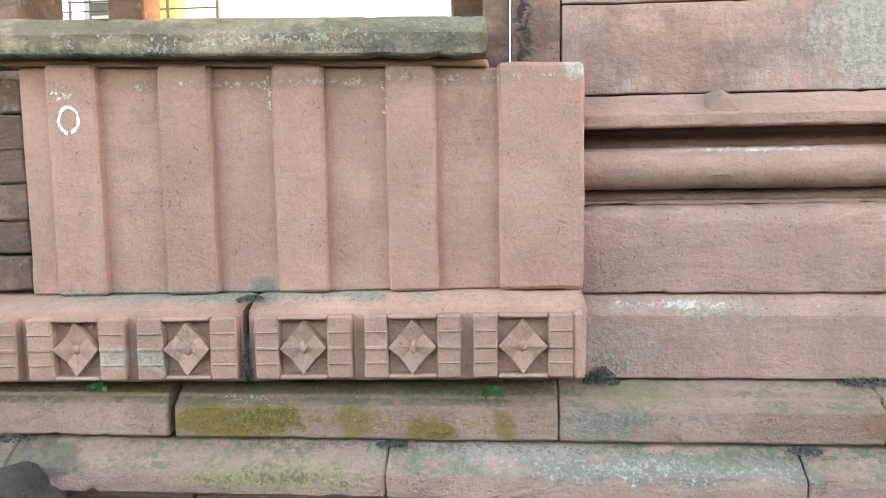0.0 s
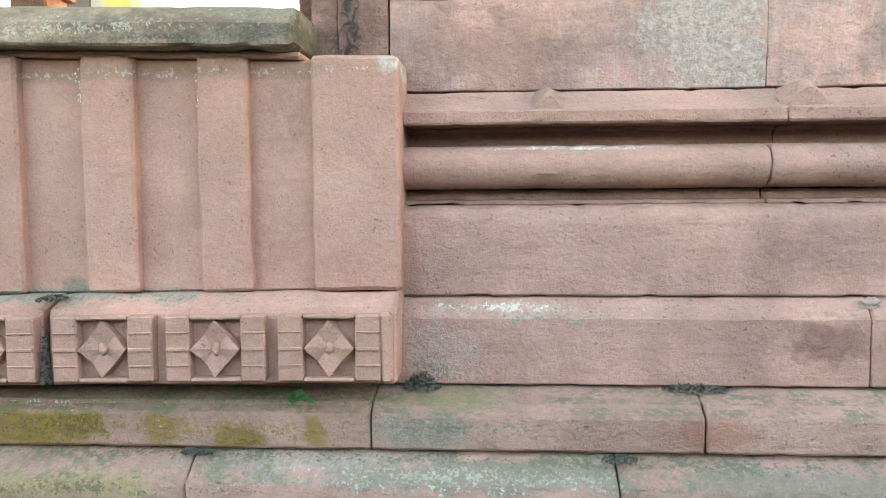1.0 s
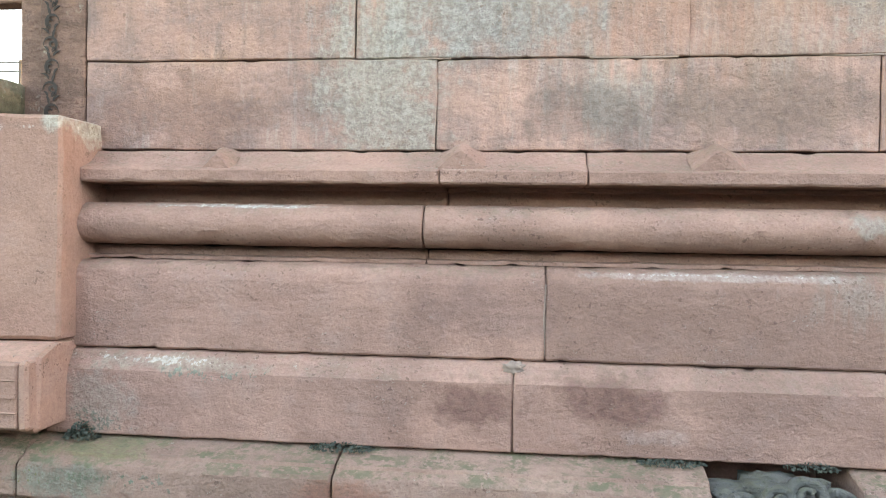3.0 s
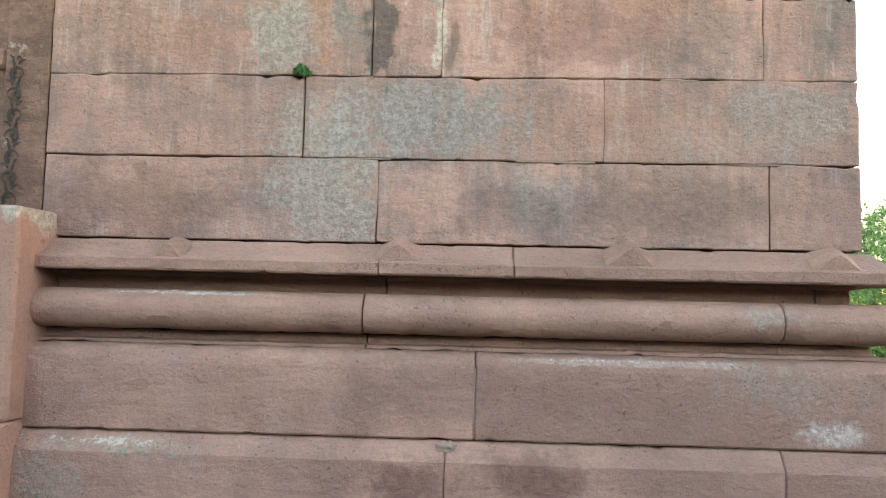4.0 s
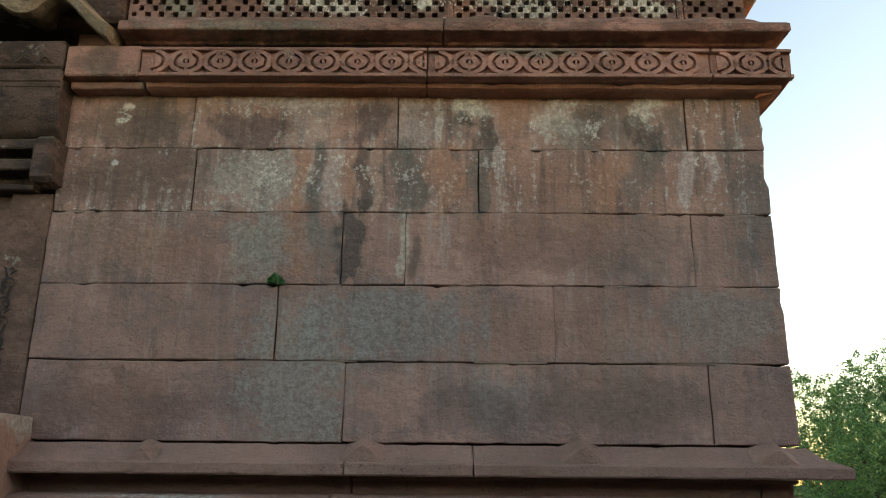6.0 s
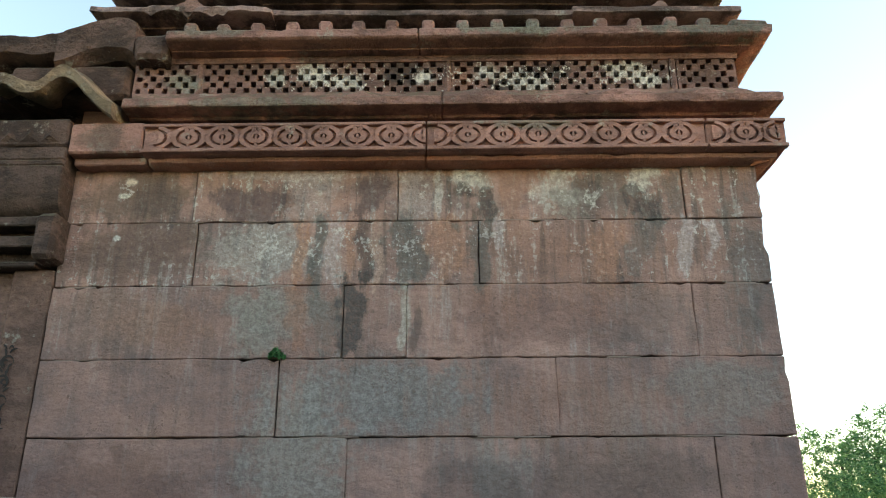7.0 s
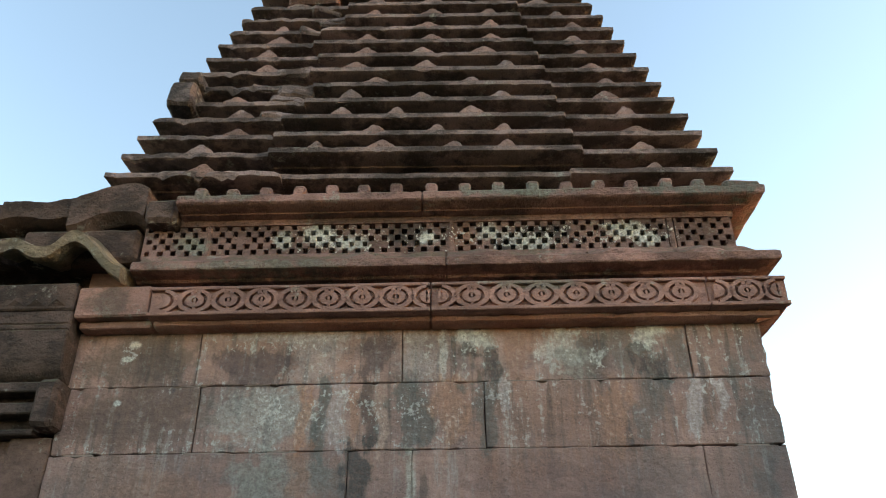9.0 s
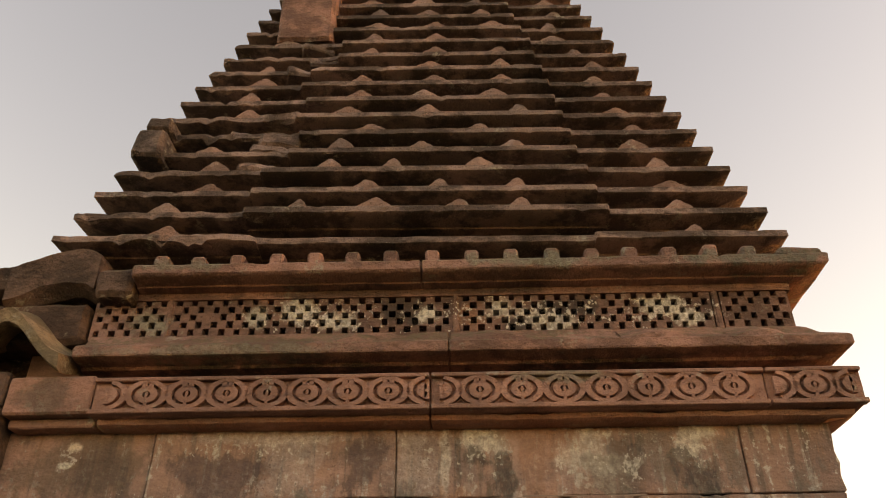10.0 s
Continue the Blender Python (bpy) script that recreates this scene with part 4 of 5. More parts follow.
for s in range(5):
    k = knob("knob", 0.108 + 0.010 * s, 0.058 + 0.006 * (s % 3), s + 2)
    knob_meshes.append(k.data)
    scene.collection.objects.unlink(k)
    bpy.data.objects.remove(k)


def put_knob(x, y, z, turn=0):
    ob = new("knob", random.choice(knob_meshes))
    ob.parent = tower
    s = random.uniform(0.8, 1.15)
    ob.matrix_basis = pose(x, y, z + lean_z(x), 0, random.uniform(-4, 4), turn) @ Matrix.Diagonal((s, 1, random.uniform(0.75, 1.1), 1))


# left and right ends of the projecting middle slabs, and the knobs on them, tier by tier from the second up
CENTRE_L = (0.886, 0.887, 0.907, 1.015, 1.049, 1.011, 1.042, 0.994, 1.027, 1.166, 1.174, 1.077, 1.075)
CENTRE_R = (2.514, 2.486, 2.464, 2.435, 2.421, 2.399, 2.375, 2.359, 2.336, 2.309, 2.299, 2.254, 2.221)
KNOBS = ((1.127, 1.474, 1.845, 2.12), (1.416, 1.756, 2.112), (1.236, 1.534, 1.951), (1.273, 1.671, 2.114), (1.41, 1.953), (1.279, 1.699, 2.164), (1.332, 1.676, 2.045),
         (1.331, 1.726, 2.096), (1.705, 2.104), (1.352, 1.732, 2.094), (1.358, 1.737), (1.374, 1.729, 2.075), (1.377, 1.685, 2.012))
KNOBS_R = (2.865, 2.832, 2.829, 2.796, 2.711, 2.733, 2.68, 2.632, 2.605, 2.633, 2.535, 2.432, 2.422)
KNOBS_L = (0.552, 0.507, 0.676, 0.668, 0.617, None, 0.747, 0.722, 0.773, 0.768, None, 0.835, None)
for k in range(TIERS):
    h, z = 1.57 - 0.0395 * k - 0.0002 * k * k, 4.430 + 0.149 * k + 0.0004 * k * k
    known = 0 < k <= len(CENTRE_L)
    cw0 = CENTRE_L[k - 1] if known else 0.90 if k == 0 else 1.08 + 0.012 * (k - 13)
    cw1 = CENTRE_R[k - 1] if known else 2.5 if k == 0 else 2.22 - 0.024 * (k - 13)
    xl, yf = 0.06 + 0.0415 * k, CY - h
    prof = tier_profile(z)
    # left wing, more decayed
    path = [(xl, y, -1, 0) for y in steps(CY + 0.6, yf + 0.03, 0.16)] + [(xl, yf, -1, -1)] + [(x, yf, 0, -1) for x in steps(xl + 0.03, cw0 + 0.06, 0.03)]
    tilt(sweep("tier_slab", prof, path, M_TOWER, tower, "", 0.009 if k in (0, 1, 3, 5, 6, 10) else 0.004, 9, 40 + k, 0.006, 0.03, (xl, yf, -1)))
    path = [(x, yf, 0, -1) for x in steps(cw1 - 0.06, CX + h - 0.03, 0.03)] + [(CX + h, yf, 1, -1)] + [(CX + h, y, 1, 0) for y in steps(yf + 0.03, CY + 0.6, 0.16)]
    tilt(sweep("tier_slab", prof, path, M_TOWER, tower, "", 0.002, 7, 70 + k, 0.006, 0.010, (CX + h, yf, 1)))
    if k == 0:
        tilt(sweep("tier_slab", prof, [(x, yf + 0.03, 0, -1) for x in steps(cw0, cw1, 0.06)], M_TOWER, tower, "", 0.006, 6, 99))
    else:
        deep = 0.055 if k == 1 else 0.040
        p2 = [(o, zz - 0.012 - (0.045 if k == 1 and zz < z - 0.06 else 0)) for o, zz in prof]
        tilt(sweep("centre_slab", p2, [(x, yf - deep, 0, -1) for x in steps(cw0, cw1, 0.03)], M_TOWER, tower, "", 0.002, 7, 130 + k, 0.008, 0.012))
        for x in KNOBS[k - 1] if known else [cw0 + (cw1 - cw0) * f for f in (0.2, 0.5, 0.8)]:
            put_knob(x, yf - deep + 0.004, z - 0.018)
    for side, x in ((KNOBS_L, xl * 0.45 + cw0 * 0.55), (KNOBS_R, cw1 * 0.5 + (CX + h) * 0.5)):
        x = side[k] if k < len(side) else x
        if x:
            put_knob(x, yf + 0.004, z - 0.006)
tilt(slab("cap_slab", CX - 0.72, CX + 0.72, CY - 0.72, CY + 0.72, 7.27, 7.44, M_TOWER, tower, seed=3))
tower_stele = slab("stele", 0.765, 1.105, 0.40, 0.70, 6.17, 6.78, M_EAVE, tower, bevel=0.02, amp=0.01, seed=8)


def chunk(name, x0, x1, y0, y1, z0, z1, material, parent=None, label="", seed=0, amp=0.03, turn=0.0):
    ob = slab(name, x0, x1, y0, y1, z0, z1, material, parent, label, 0.018, amp, seed, 0.05)
    return ob


# fallen and shifted stones on the decayed wing
tilt(chunk("loose_block", 0.245, 0.395, 0.05, 0.30, 4.955, 5.135, M_TOWER, tower, seed=3, amp=0.014))
tilt(chunk("loose_block", 0.285, 0.415, 0.07, 0.28, 5.135, 5.225, M_TOWER, tower, seed=4, amp=0.014))
for i, (x, k, sx, sz) in enumerate(((0.86, 3.3, 0.10, 0.022), (0.93, 4.2, 0.13, 0.030), (0.95, 4.8, 0.10, 0.045), (0.80, 5.1, 0.14, 0.022), (0.90, 6.1, 0.13, 0.035), (0.97, 9.2, 0.10, 0.026), (1.08, 10.2, 0.10, 0.035), (1.02, 11.1, 0.09, 0.030))):
    ob = slab("loose_stone", -sx, sx, -0.06, 0.14, -sz, sz, M_TOWER, tower, bevel=0.014, amp=0.022, seed=i + 3, cuts=0.03)
    ob.matrix_basis = pose(x, CY - (1.57 - 0.042 * k) + 0.045, 4.44 + 0.149 * k, random.uniform(-8, 8), random.uniform(-3, 16), random.uniform(-14, 14))


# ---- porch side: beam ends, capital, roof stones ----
porch = raw("porch_roof", *box_data(-3.0, 0.06, 0.15, 3.2, 3.60, 4.05), M_PORCH_SHADE, smooth=False)
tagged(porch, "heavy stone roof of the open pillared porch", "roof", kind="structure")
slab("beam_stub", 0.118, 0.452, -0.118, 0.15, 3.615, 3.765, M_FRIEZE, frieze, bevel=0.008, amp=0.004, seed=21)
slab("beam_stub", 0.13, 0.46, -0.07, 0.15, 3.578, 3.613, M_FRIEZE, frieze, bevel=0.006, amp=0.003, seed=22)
zig = slab("zigzag_beam", -3.0, 0.105, -0.115, 0.20, 3.655, 3.79, M_PORCH_SHADE, porch, bevel=0.008, amp=0.003, seed=23)
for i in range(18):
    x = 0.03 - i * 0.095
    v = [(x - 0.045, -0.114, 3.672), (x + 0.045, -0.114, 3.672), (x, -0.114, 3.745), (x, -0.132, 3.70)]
    raw("zigzag_tooth", v, [(0, 1, 3), (1, 2, 3), (2, 0, 3), (0, 2, 1)], M_PORCH_SHADE, porch, smooth=False)
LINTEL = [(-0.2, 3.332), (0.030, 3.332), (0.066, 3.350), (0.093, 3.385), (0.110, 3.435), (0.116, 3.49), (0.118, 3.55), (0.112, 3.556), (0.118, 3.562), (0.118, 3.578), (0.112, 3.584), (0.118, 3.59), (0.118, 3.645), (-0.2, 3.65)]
sweep("lintel_beam", LINTEL, front(-3.0, 0.112, 0.0, 0.06), M_PORCH_SHADE, porch, "", 0.003, 7, 24, 0.008)
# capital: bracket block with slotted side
slab("capital_block", 0.03, 0.128, -0.118, 0.12, 3.115, 3.33, M_PORCH_SHADE, porch, bevel=0.02, amp=0.005, seed=25)
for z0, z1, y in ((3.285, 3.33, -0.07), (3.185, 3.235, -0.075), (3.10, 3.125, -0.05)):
    slab("capital_fillet", -0.45, 0.032, y, 0.12, z0, z1, M_PORCH_SHADE, porch, bevel=0.006, amp=0.002, seed=z0)
slab("capital_core", -0.45, 0.03, 0.02, 0.14, 3.10, 3.33, M_PORCH_SHADE, porch, seed=27)

# pilaster with incised creeper: raised dark strips stand in for its shaded cuts
pilaster = tagged(new("pilaster"), "plain sandstone pilaster with a creeper carving drawn in dark shade strips", "pilaster", kind="structure")
slab("shaft", -0.083, 0.096, -0.006, 0.15, 1.3, 3.10, M_PILLAR, pilaster, bevel=0.006, amp=0.003, seed=31)
slab("reveal", -0.185, -0.087, 0.03, 0.15, 1.3, 3.10, M_PILLAR, pilaster, bevel=0.006, amp=0.003, seed=32)
slab("niche_panel", -0.75, -0.169, 0.06, 0.15, 2.62, 3.10, M_PILLAR, pilaster, bevel=0.006, amp=0.003, seed=33)
slab("niche_sill", -0.75, -0.09, 0.0, 0.15, 2.72, 2.80, M_PILLAR, pilaster, bevel=0.012, amp=0.004, seed=34)


def stroke(x, z, rx, rz, a0, a1, width):
    """A raised dark strip for a cut's shade, that follows an arc and swells in its middle, like a comma."""
    verts, faces, n = [], [], 12
    for i in range(n + 1):
        t = i / n
        a, half = radians(a0 + (a1 - a0) * t), width * (0.12 + 0.88 * math.sin(math.pi * min(1.0, t * 1.15)) ** 0.8 if t < 0.87 else 0.12)
        for k in (-0.5, 0.5):
            for y in (0.0, -0.003):
                verts.append((x + (rx + k * half) * math.cos(a), y - 0.0085, z + (rz + k * half) * math.sin(a)))
    for i in range(n):
        k = i * 4
        faces += [(k + 1, k + 3, k + 7, k + 5), (k, k + 1, k + 5, k + 4), (k + 2, k + 6, k + 7, k + 3)]
    return raw("creeper_groove", verts, faces, M_CARVE_SHADE, pilaster, smooth=False)


z, i = 2.19, 0
while z < 2.72:
    m = 1 if i % 2 else -1
    mid_x = -0.040 if i % 2 else -0.030
    stroke(mid_x, z, 0.026, 0.028, 90 - m * 160, 90 + m * 95, 0.011)
    stroke(mid_x + m * 0.010, z + 0.002, 0.010, 0.010, 20, 300, 0.009)
    stroke(mid_x - m * 0.030, z + 0.036, 0.026, 0.024, 90 - m * 80, 90 + m * 10, 0.009)
    stroke(mid_x + m * 0.028, z + 0.030, 0.016, 0.030, 90 + m * 20, 90 + m * 110, 0.010)
    stroke(mid_x + m * 0.036, z + 0.052, 0.020, 0.026, 90 + m * 10, 90 + m * 90, 0.008)
    stroke(mid_x - m * 0.006, z + 0.060, 0.008, 0.012, 10, 190, 0.007)
    z, i = z + 0.083, i + 1

# roof stones above the porch
eroded = tagged(new("porch_eave"), "broken wavy stone eave slab with moss and a pale edge coloured as sunlit", "eave", kind="structure")


def wavy(name, material, parent, line, y0, y1, thick, rise, seed, amp=0.008):
    """Weathered slab whose front edge follows the heights in line, (x, z) by (x, z)."""
    xs = steps(line[0][0], line[-1][0], 0.022)
    zs = np.interp(xs, [p[0] for p in line], [p[1] for p in line])
    zs = np.convolve(np.pad(zs, 1, mode="edge"), (0.25, 0.5, 0.25), "valid")
    verts, faces, n, m = [], [], len(xs) - 1, 8
    for x, z in zip(xs, zs):
        for low in (0, 1):
            for j in range(m + 1):
                u = j / m
                edge = 0.012 if low and j == 0 else 0.0
                verts.append(jitter((x, y0 + edge + (y1 - y0) * u, float(z) + rise * u - (thick * (1 if j else 0.75) if low else 0.0)), amp, 8, seed))
    w = 2 * (m + 1)
    for i in range(n):
        for j in range(m):
            a = i * w + j
            faces += [(a, a + w, a + w + 1, a + 1), (a + m + 1, a + m + 2, a + m + 2 + w, a + m + 1 + w)]
        a = i * w
        faces += [(a, a + m + 1, a + m + 1 + w, a + w), (a + m, a + m + w, a + 2 * m + 1 + w, a + 2 * m + 1)]
    for i in (0, n):
        faces += [(i * w + j, i * w + j + 1, i * w + m + 2 + j, i * w + m + 1 + j) for j in range(m)]
    return raw(name, verts, faces, material, parent)


# pale lichened coping stone also puts the edge's sunlight into the colour
wavy("eave_slab", M_COPING, eroded, ((-0.27, 3.97), (-0.20, 4.0), (-0.11, 3.94), (-0.03, 3.945), (0.05, 4.04), (0.11, 4.02), (0.20, 3.92), (0.27, 3.85), (0.315, 3.825)), -0.19, 0.15, 0.07, 0.10, 3)
wavy("eave_slab", M_PORCH_SHADE, eroded, ((-1.6, 3.93), (-1.2, 3.97), (-0.8, 3.92), (-0.45, 3.98), (-0.30, 3.94)), -0.20, 0.15, 0.055, 0.10, 4)
slab("roof_block", -0.28, 0.300, -0.03, 0.5, 3.95, 4.135, M_PORCH_SHADE, porch, bevel=0.02, amp=0.010, seed=41)
wavy("roof_slab", M_PORCH_SHADE, porch, ((-0.06, 4.285), (0.02, 4.315), (0.10, 4.35), (0.20, 4.372), (0.27, 4.370), (0.318, 4.335)), -0.075, 0.6, 0.20, 0.03, 7, 0.010)
wavy("roof_slab", M_PORCH_SHADE, porch, ((-0.40, 4.275), (-0.30, 4.29), (-0.18, 4.27), (-0.06, 4.295), (0.03, 4.30)), -0.065, 0.6, 0.12, 0.03, 8, 0.012)
wavy("roof_slab", M_PORCH_SHADE, porch, ((-1.6, 4.30), (-0.9, 4.33), (-0.55, 4.30), (-0.405, 4.275)), -0.05, 0.6, 0.09, 0.03, 9, 0.012)
slab("roof_block", 0.325, 0.485, -0.09, 0.3, 4.135, 4.265, M_PORCH_SHADE, eave2, bevel=0.02, amp=0.010, seed=43)
slab("roof_block", -1.8, -0.29, 0.02, 0.5, 3.98, 4.13, M_PORCH_SHADE, porch, bevel=0.02, amp=0.015, seed=44)

# ---- railing of the porch: ribbed seat back on a dado of diamonds ----
rail = tagged(new("stone_railing"), "pink sandstone railing with upright ribs over carved diamond panels", "railing")
slab("panel", -1.85, -0.12, -0.200, -0.06, 1.372, 2.135, M_RAIL, rail, bevel=0.006, amp=0.003, seed=51)
for a, b in ((-1.727, -1.545), (-1.317, -1.132), (-0.910, -0.730), (-0.512, -0.341)):
    slab("rib", a, b, -0.246, -0.18, 1.374, 2.14, M_RAIL, rail, bevel=0.010, amp=0.0035, seed=a * 7)
slab("pier", -0.128, 0.160, -0.250, 0.10, 1.374, 2.145, M_RAIL, rail, "plain sandstone end pier, chipped edge", bevel=0.012, amp=0.006, seed=57)
slab("seat", -1.85, -0.12, -0.06, 0.25, 1.372, 1.75, M_RAIL, rail, seed=58)
DADO_TOP = [(-0.1, 1.335), (0.385, 1.318), (0.388, 1.326), (0.25, 1.37), (-0.1, 1.372)]
dado_edges = ((-2.16, -1.80), (-1.762, -1.409), (-1.367, -1.015), (-0.953, -0.621), (-0.579, -0.255), (-0.215, 0.112))
for a, b in ((-2.3, -1.008), (-0.990, 0.156)):
    stone_body = sweep("dado_stone", [(-0.1, 1.088), (0.350, 1.088), (0.356, 1.094), (0.356, 1.315), (0.352, 1.335), (0.26, 1.37), (-0.1, 1.37)], front(a, b, 0, 0.05), M_RAIL, rail, "", 0.005, 8, 60 + a, 0.012)


def diamond_panel(parent, a, b, seed, width=None):
    """Raised pads round a sunk square that holds a concave diamond with a boss."""
    c = (a + b) / 2 if width is None else a + width / 2
    y0, y1 = -0.352, -0.400
    z0, z1, zc, hs, hz = 1.104, 1.318, 1.211, 0.082, 0.092
    for pa, pb in ((a, c - hs - 0.001), (c + hs + 0.001, b)):
        slab("pad", pa, pb, y1, y0, z0, z1, M_RAIL, parent, bevel=0.006, amp=0.002, seed=seed + pa, cuts=0.03)
        for za, zb in ((1.156, 1.161), (1.205, 1.2165), (1.262, 1.267)):
            slab("ridge", pa + 0.004, pb - 0.002, y1 - 0.005, y0, za, zb, M_RAIL, parent, bevel=0.002, amp=0.001, seed=seed, cuts=0.03)
    slab("rim", c - hs, c + hs, y1, y0, zc + hz + 0.002, z1, M_RAIL, parent, bevel=0.004, amp=0.002, seed=seed + 3, cuts=0.03)
    slab("rim", c - hs, c + hs, y1, y0, z0, zc - hz - 0.002, M_RAIL, parent, bevel=0.004, amp=0.002, seed=seed + 4, cuts=0.03)
    tips = [(hs, 0), (0, hz), (-hs, 0), (0, -hz)]
    verts = [(c + px, y0 + 0.001, zc + pz) for px, pz in tips] + [(c + px * 0.98, y1 - 0.003, zc + pz * 0.98) for px, pz in tips] + [(c + (px + qx) * 0.492, y1 + 0.014, zc + (pz + qz) * 0.492) for (px, pz), (qx, qz) in zip([(x * 0.96, z * 0.96) for x, z in tips], [(x * 0.96, z * 0.96) for x, z in tips[1:] + tips[:1]])] + [(c, y1 + 0.014, zc)]
    faces = []
    for k in range(4):
        n = (k + 1) % 4
        faces += [(k, n, 4 + n, 8 + k), (k, 8 + k, 4 + k), (4 + k, 8 + k, 12), (8 + k, 4 + n, 12)]
    verts = [jitter(v, 0.003, 14, seed) for v in verts]
    raw("diamond", verts, faces, M_RAIL, parent, smooth=False)
    boss = lump("boss", M_RAIL, parent, "", (0.013, 0.011, 0.021), 0.5, 3, seed, 2)
    boss.location = (c, y1 + 0.012, zc)


for i, (a, b) in enumerate(dado_edges):
    diamond_panel(rail, a, b, i + 1)
slab("end_stile", 0.112, 0.150, -0.399, -0.36, 1.10, 1.325, M_RAIL, rail, bevel=0.01, amp=0.003, seed=77)
# chalk ring on a rib
v, f = ring_part("", 0.031, 0.040, 0.041, 0.051, -75, 262, 0.0015, None, None, 40)
v = [jitter(jitter(p, 0.006, 26, 2), 0.003, 90, 5) for p in v]
v = [(x, -0.0015 if y < -0.0007 else 0.0, z) for (x, y, z) in v]
chalk = raw("chalk_ring", v, f, M_WHITE, smooth=False)
chalk.location = (-1.645, -0.2485, 1.985)
tagged(chalk, "broken white chalk ring drawn on a railing rib", "marking")

COPING = [(-0.08, 2.158), (0.318, 2.158), (0.326, 2.166), (0.326, 2.232), (0.316, 2.24), (0.27, 2.29), (0.255, 2.298), (-0.08, 2.30)]
coping = tagged(new("coping"), "thick weathered coping slabs on the railing, mossy and stained", "coping")
for a, b, n in ((-3.0, -1.935, 80), (-1.930, -0.165, 81)):
    sweep("coping_slab", COPING, front(a, b, 0.0, 0.03), M_COPING, coping, "", 0.0025, 7, n, 0.012, 0.022)
bed = slab("coping_bed", -1.9, -0.16, -0.235, 0.05, 2.137, 2.160, M_RAIL, rail, amp=0.003, seed=82)
def settle(x, z):
    """The old railing is not level: its far end stands taller and its foot has sunk."""
    return max(0.0, (-0.1 - x) / 1.65) * float(np.interp(z, (1.0, 1.09, 1.37, 2.14, 2.30), (0.0, -0.024, -0.020, 0.042, 0.036)))


for ob in [*rail.children, *coping.children]:
    if ob.location.length > 0.01:
        ob.location.z += settle(ob.location.x, ob.location.z)
    else:
        for v in ob.data.vertices:
            v.co.z += settle(v.co.x, v.co.z)
pier2 = tagged(new("rough_pier"), "dark chisel-marked stone pier beside the railing", "pier")
for n in range(6):
    slab("chiselled_block", -2.6, -1.868, -0.165 + 0.006 * (n % 2), 0.1, 1.37 + n * 0.13, 1.497 + n * 0.13, M_PILLAR, pier2, bevel=0.008, amp=0.012, seed=83 + n, cuts=0.03)

# ---- porch inside and what lies beyond ----
floor = slab("porch_floor", -3.2, 0.05, -0.2, 3.4, 1.0, 1.30, M_STEP, None, seed=90, cuts=0.3)
tagged(floor, "raised stone floor of the open porch", "floor", kind="structure")


def pillar(x, y, w, label, seed):
    p = tagged(new("porch_pillar"), label, "pillar", "pillars of the porch")
    p.location = (x, y, 1.3)
    for name, k, z0, z1 in (("pedestal", 1.25, 0.0, 0.28), ("shaft", 1.0, 0.28, 1.85), ("capital", 1.35, 1.85, 2.31)):
        slab(name, -w * k / 2, w * k / 2, -w * k / 2, w * k / 2, z0, z1, M_PILLAR, p, bevel=0.012, amp=0.004, seed=seed, cuts=0.1)
    return p


pillar(-2.37, 0.55, 0.34, "square stone porch pillar behind the railing", 91)
pillar(-0.255, 0.50, 0.15, "slim dark stone porch pillar beside the wall", 92)
pillar(-2.9, 2.9, 0.28, "square stone porch pillar at the far side", 93)


def fence():
    f = tagged(new("wire_fence"), "thin wire fence on dark iron posts beyond the porch", "fence")
    for i in range(9):
        bm = bmesh.new()
        bmesh.ops.create_cone(bm, cap_ends=True, segments=8, radius1=0.022, radius2=0.022, depth=3.0)
        ob = part("post", bm, M_IRON, f)
        ob.location = (-9.01 + i * 0.655, 7.0, 2.55)
    for z in (2.9, 3.2, 3.45, 3.72, 3.90, 4.02):
        bm = bmesh.new()
        bmesh.ops.create_cone(bm, cap_ends=True, segments=6, radius1=0.010, radius2=0.010, depth=5.3)
        ob = part("wire", bm, M_IRON, f)
        ob.matrix_basis = pose(-6.41, 7.0, z, 0, 90, 0)
    ob = raw("bank", *box_data(-12, 3, 6.9, 8.0, 0.0, 1.2), M_SOIL, f, smooth=False)
    return f


fence()


def hut():
    h = tagged(new("small_building"), "small orange plastered building with a dark shuttered door", "building")
    raw("wall", *box_data(-8.3, -6.5, 12.0, 15.0, 0.0, 6.5), M_CONCRETE, h, smooth=False)
    raw("corner_strip", *box_data(-6.96, -6.42, 11.9, 12.4, 0.0, 6.5), M_ORANGE, h, smooth=False)
    d = raw("door", *box_data(-8.15, -7.25, 11.93, 12.05, 2.6, 5.6), M_DOOR, h, smooth=False)
    for i in range(9):
        raw("slat", *box_data(-8.10, -7.30, 11.9, 11.93, 2.7 + i * 0.3, 2.76 + i * 0.3), M_CONCRETE, d, smooth=False)
    return h


hut()

M_MORTAR = plain("pale old mortar", (0.31, 0.22, 0.18), 0.95, 0.35, 45)
slab("mortar", 1.7925, 1.8005, -0.148, -0.10, 1.36, 1.60, M_MORTAR, plinth, bevel=0.003, amp=0.006, seed=11, cuts=0.006)
blob = lump("mortar", M_MORTAR, plinth, "", (0.034, 0.008, 0.020), 0.7, 4, 9)
blob.location = (1.695, -0.172, 1.322)

bed_rnd = random.Random(17)
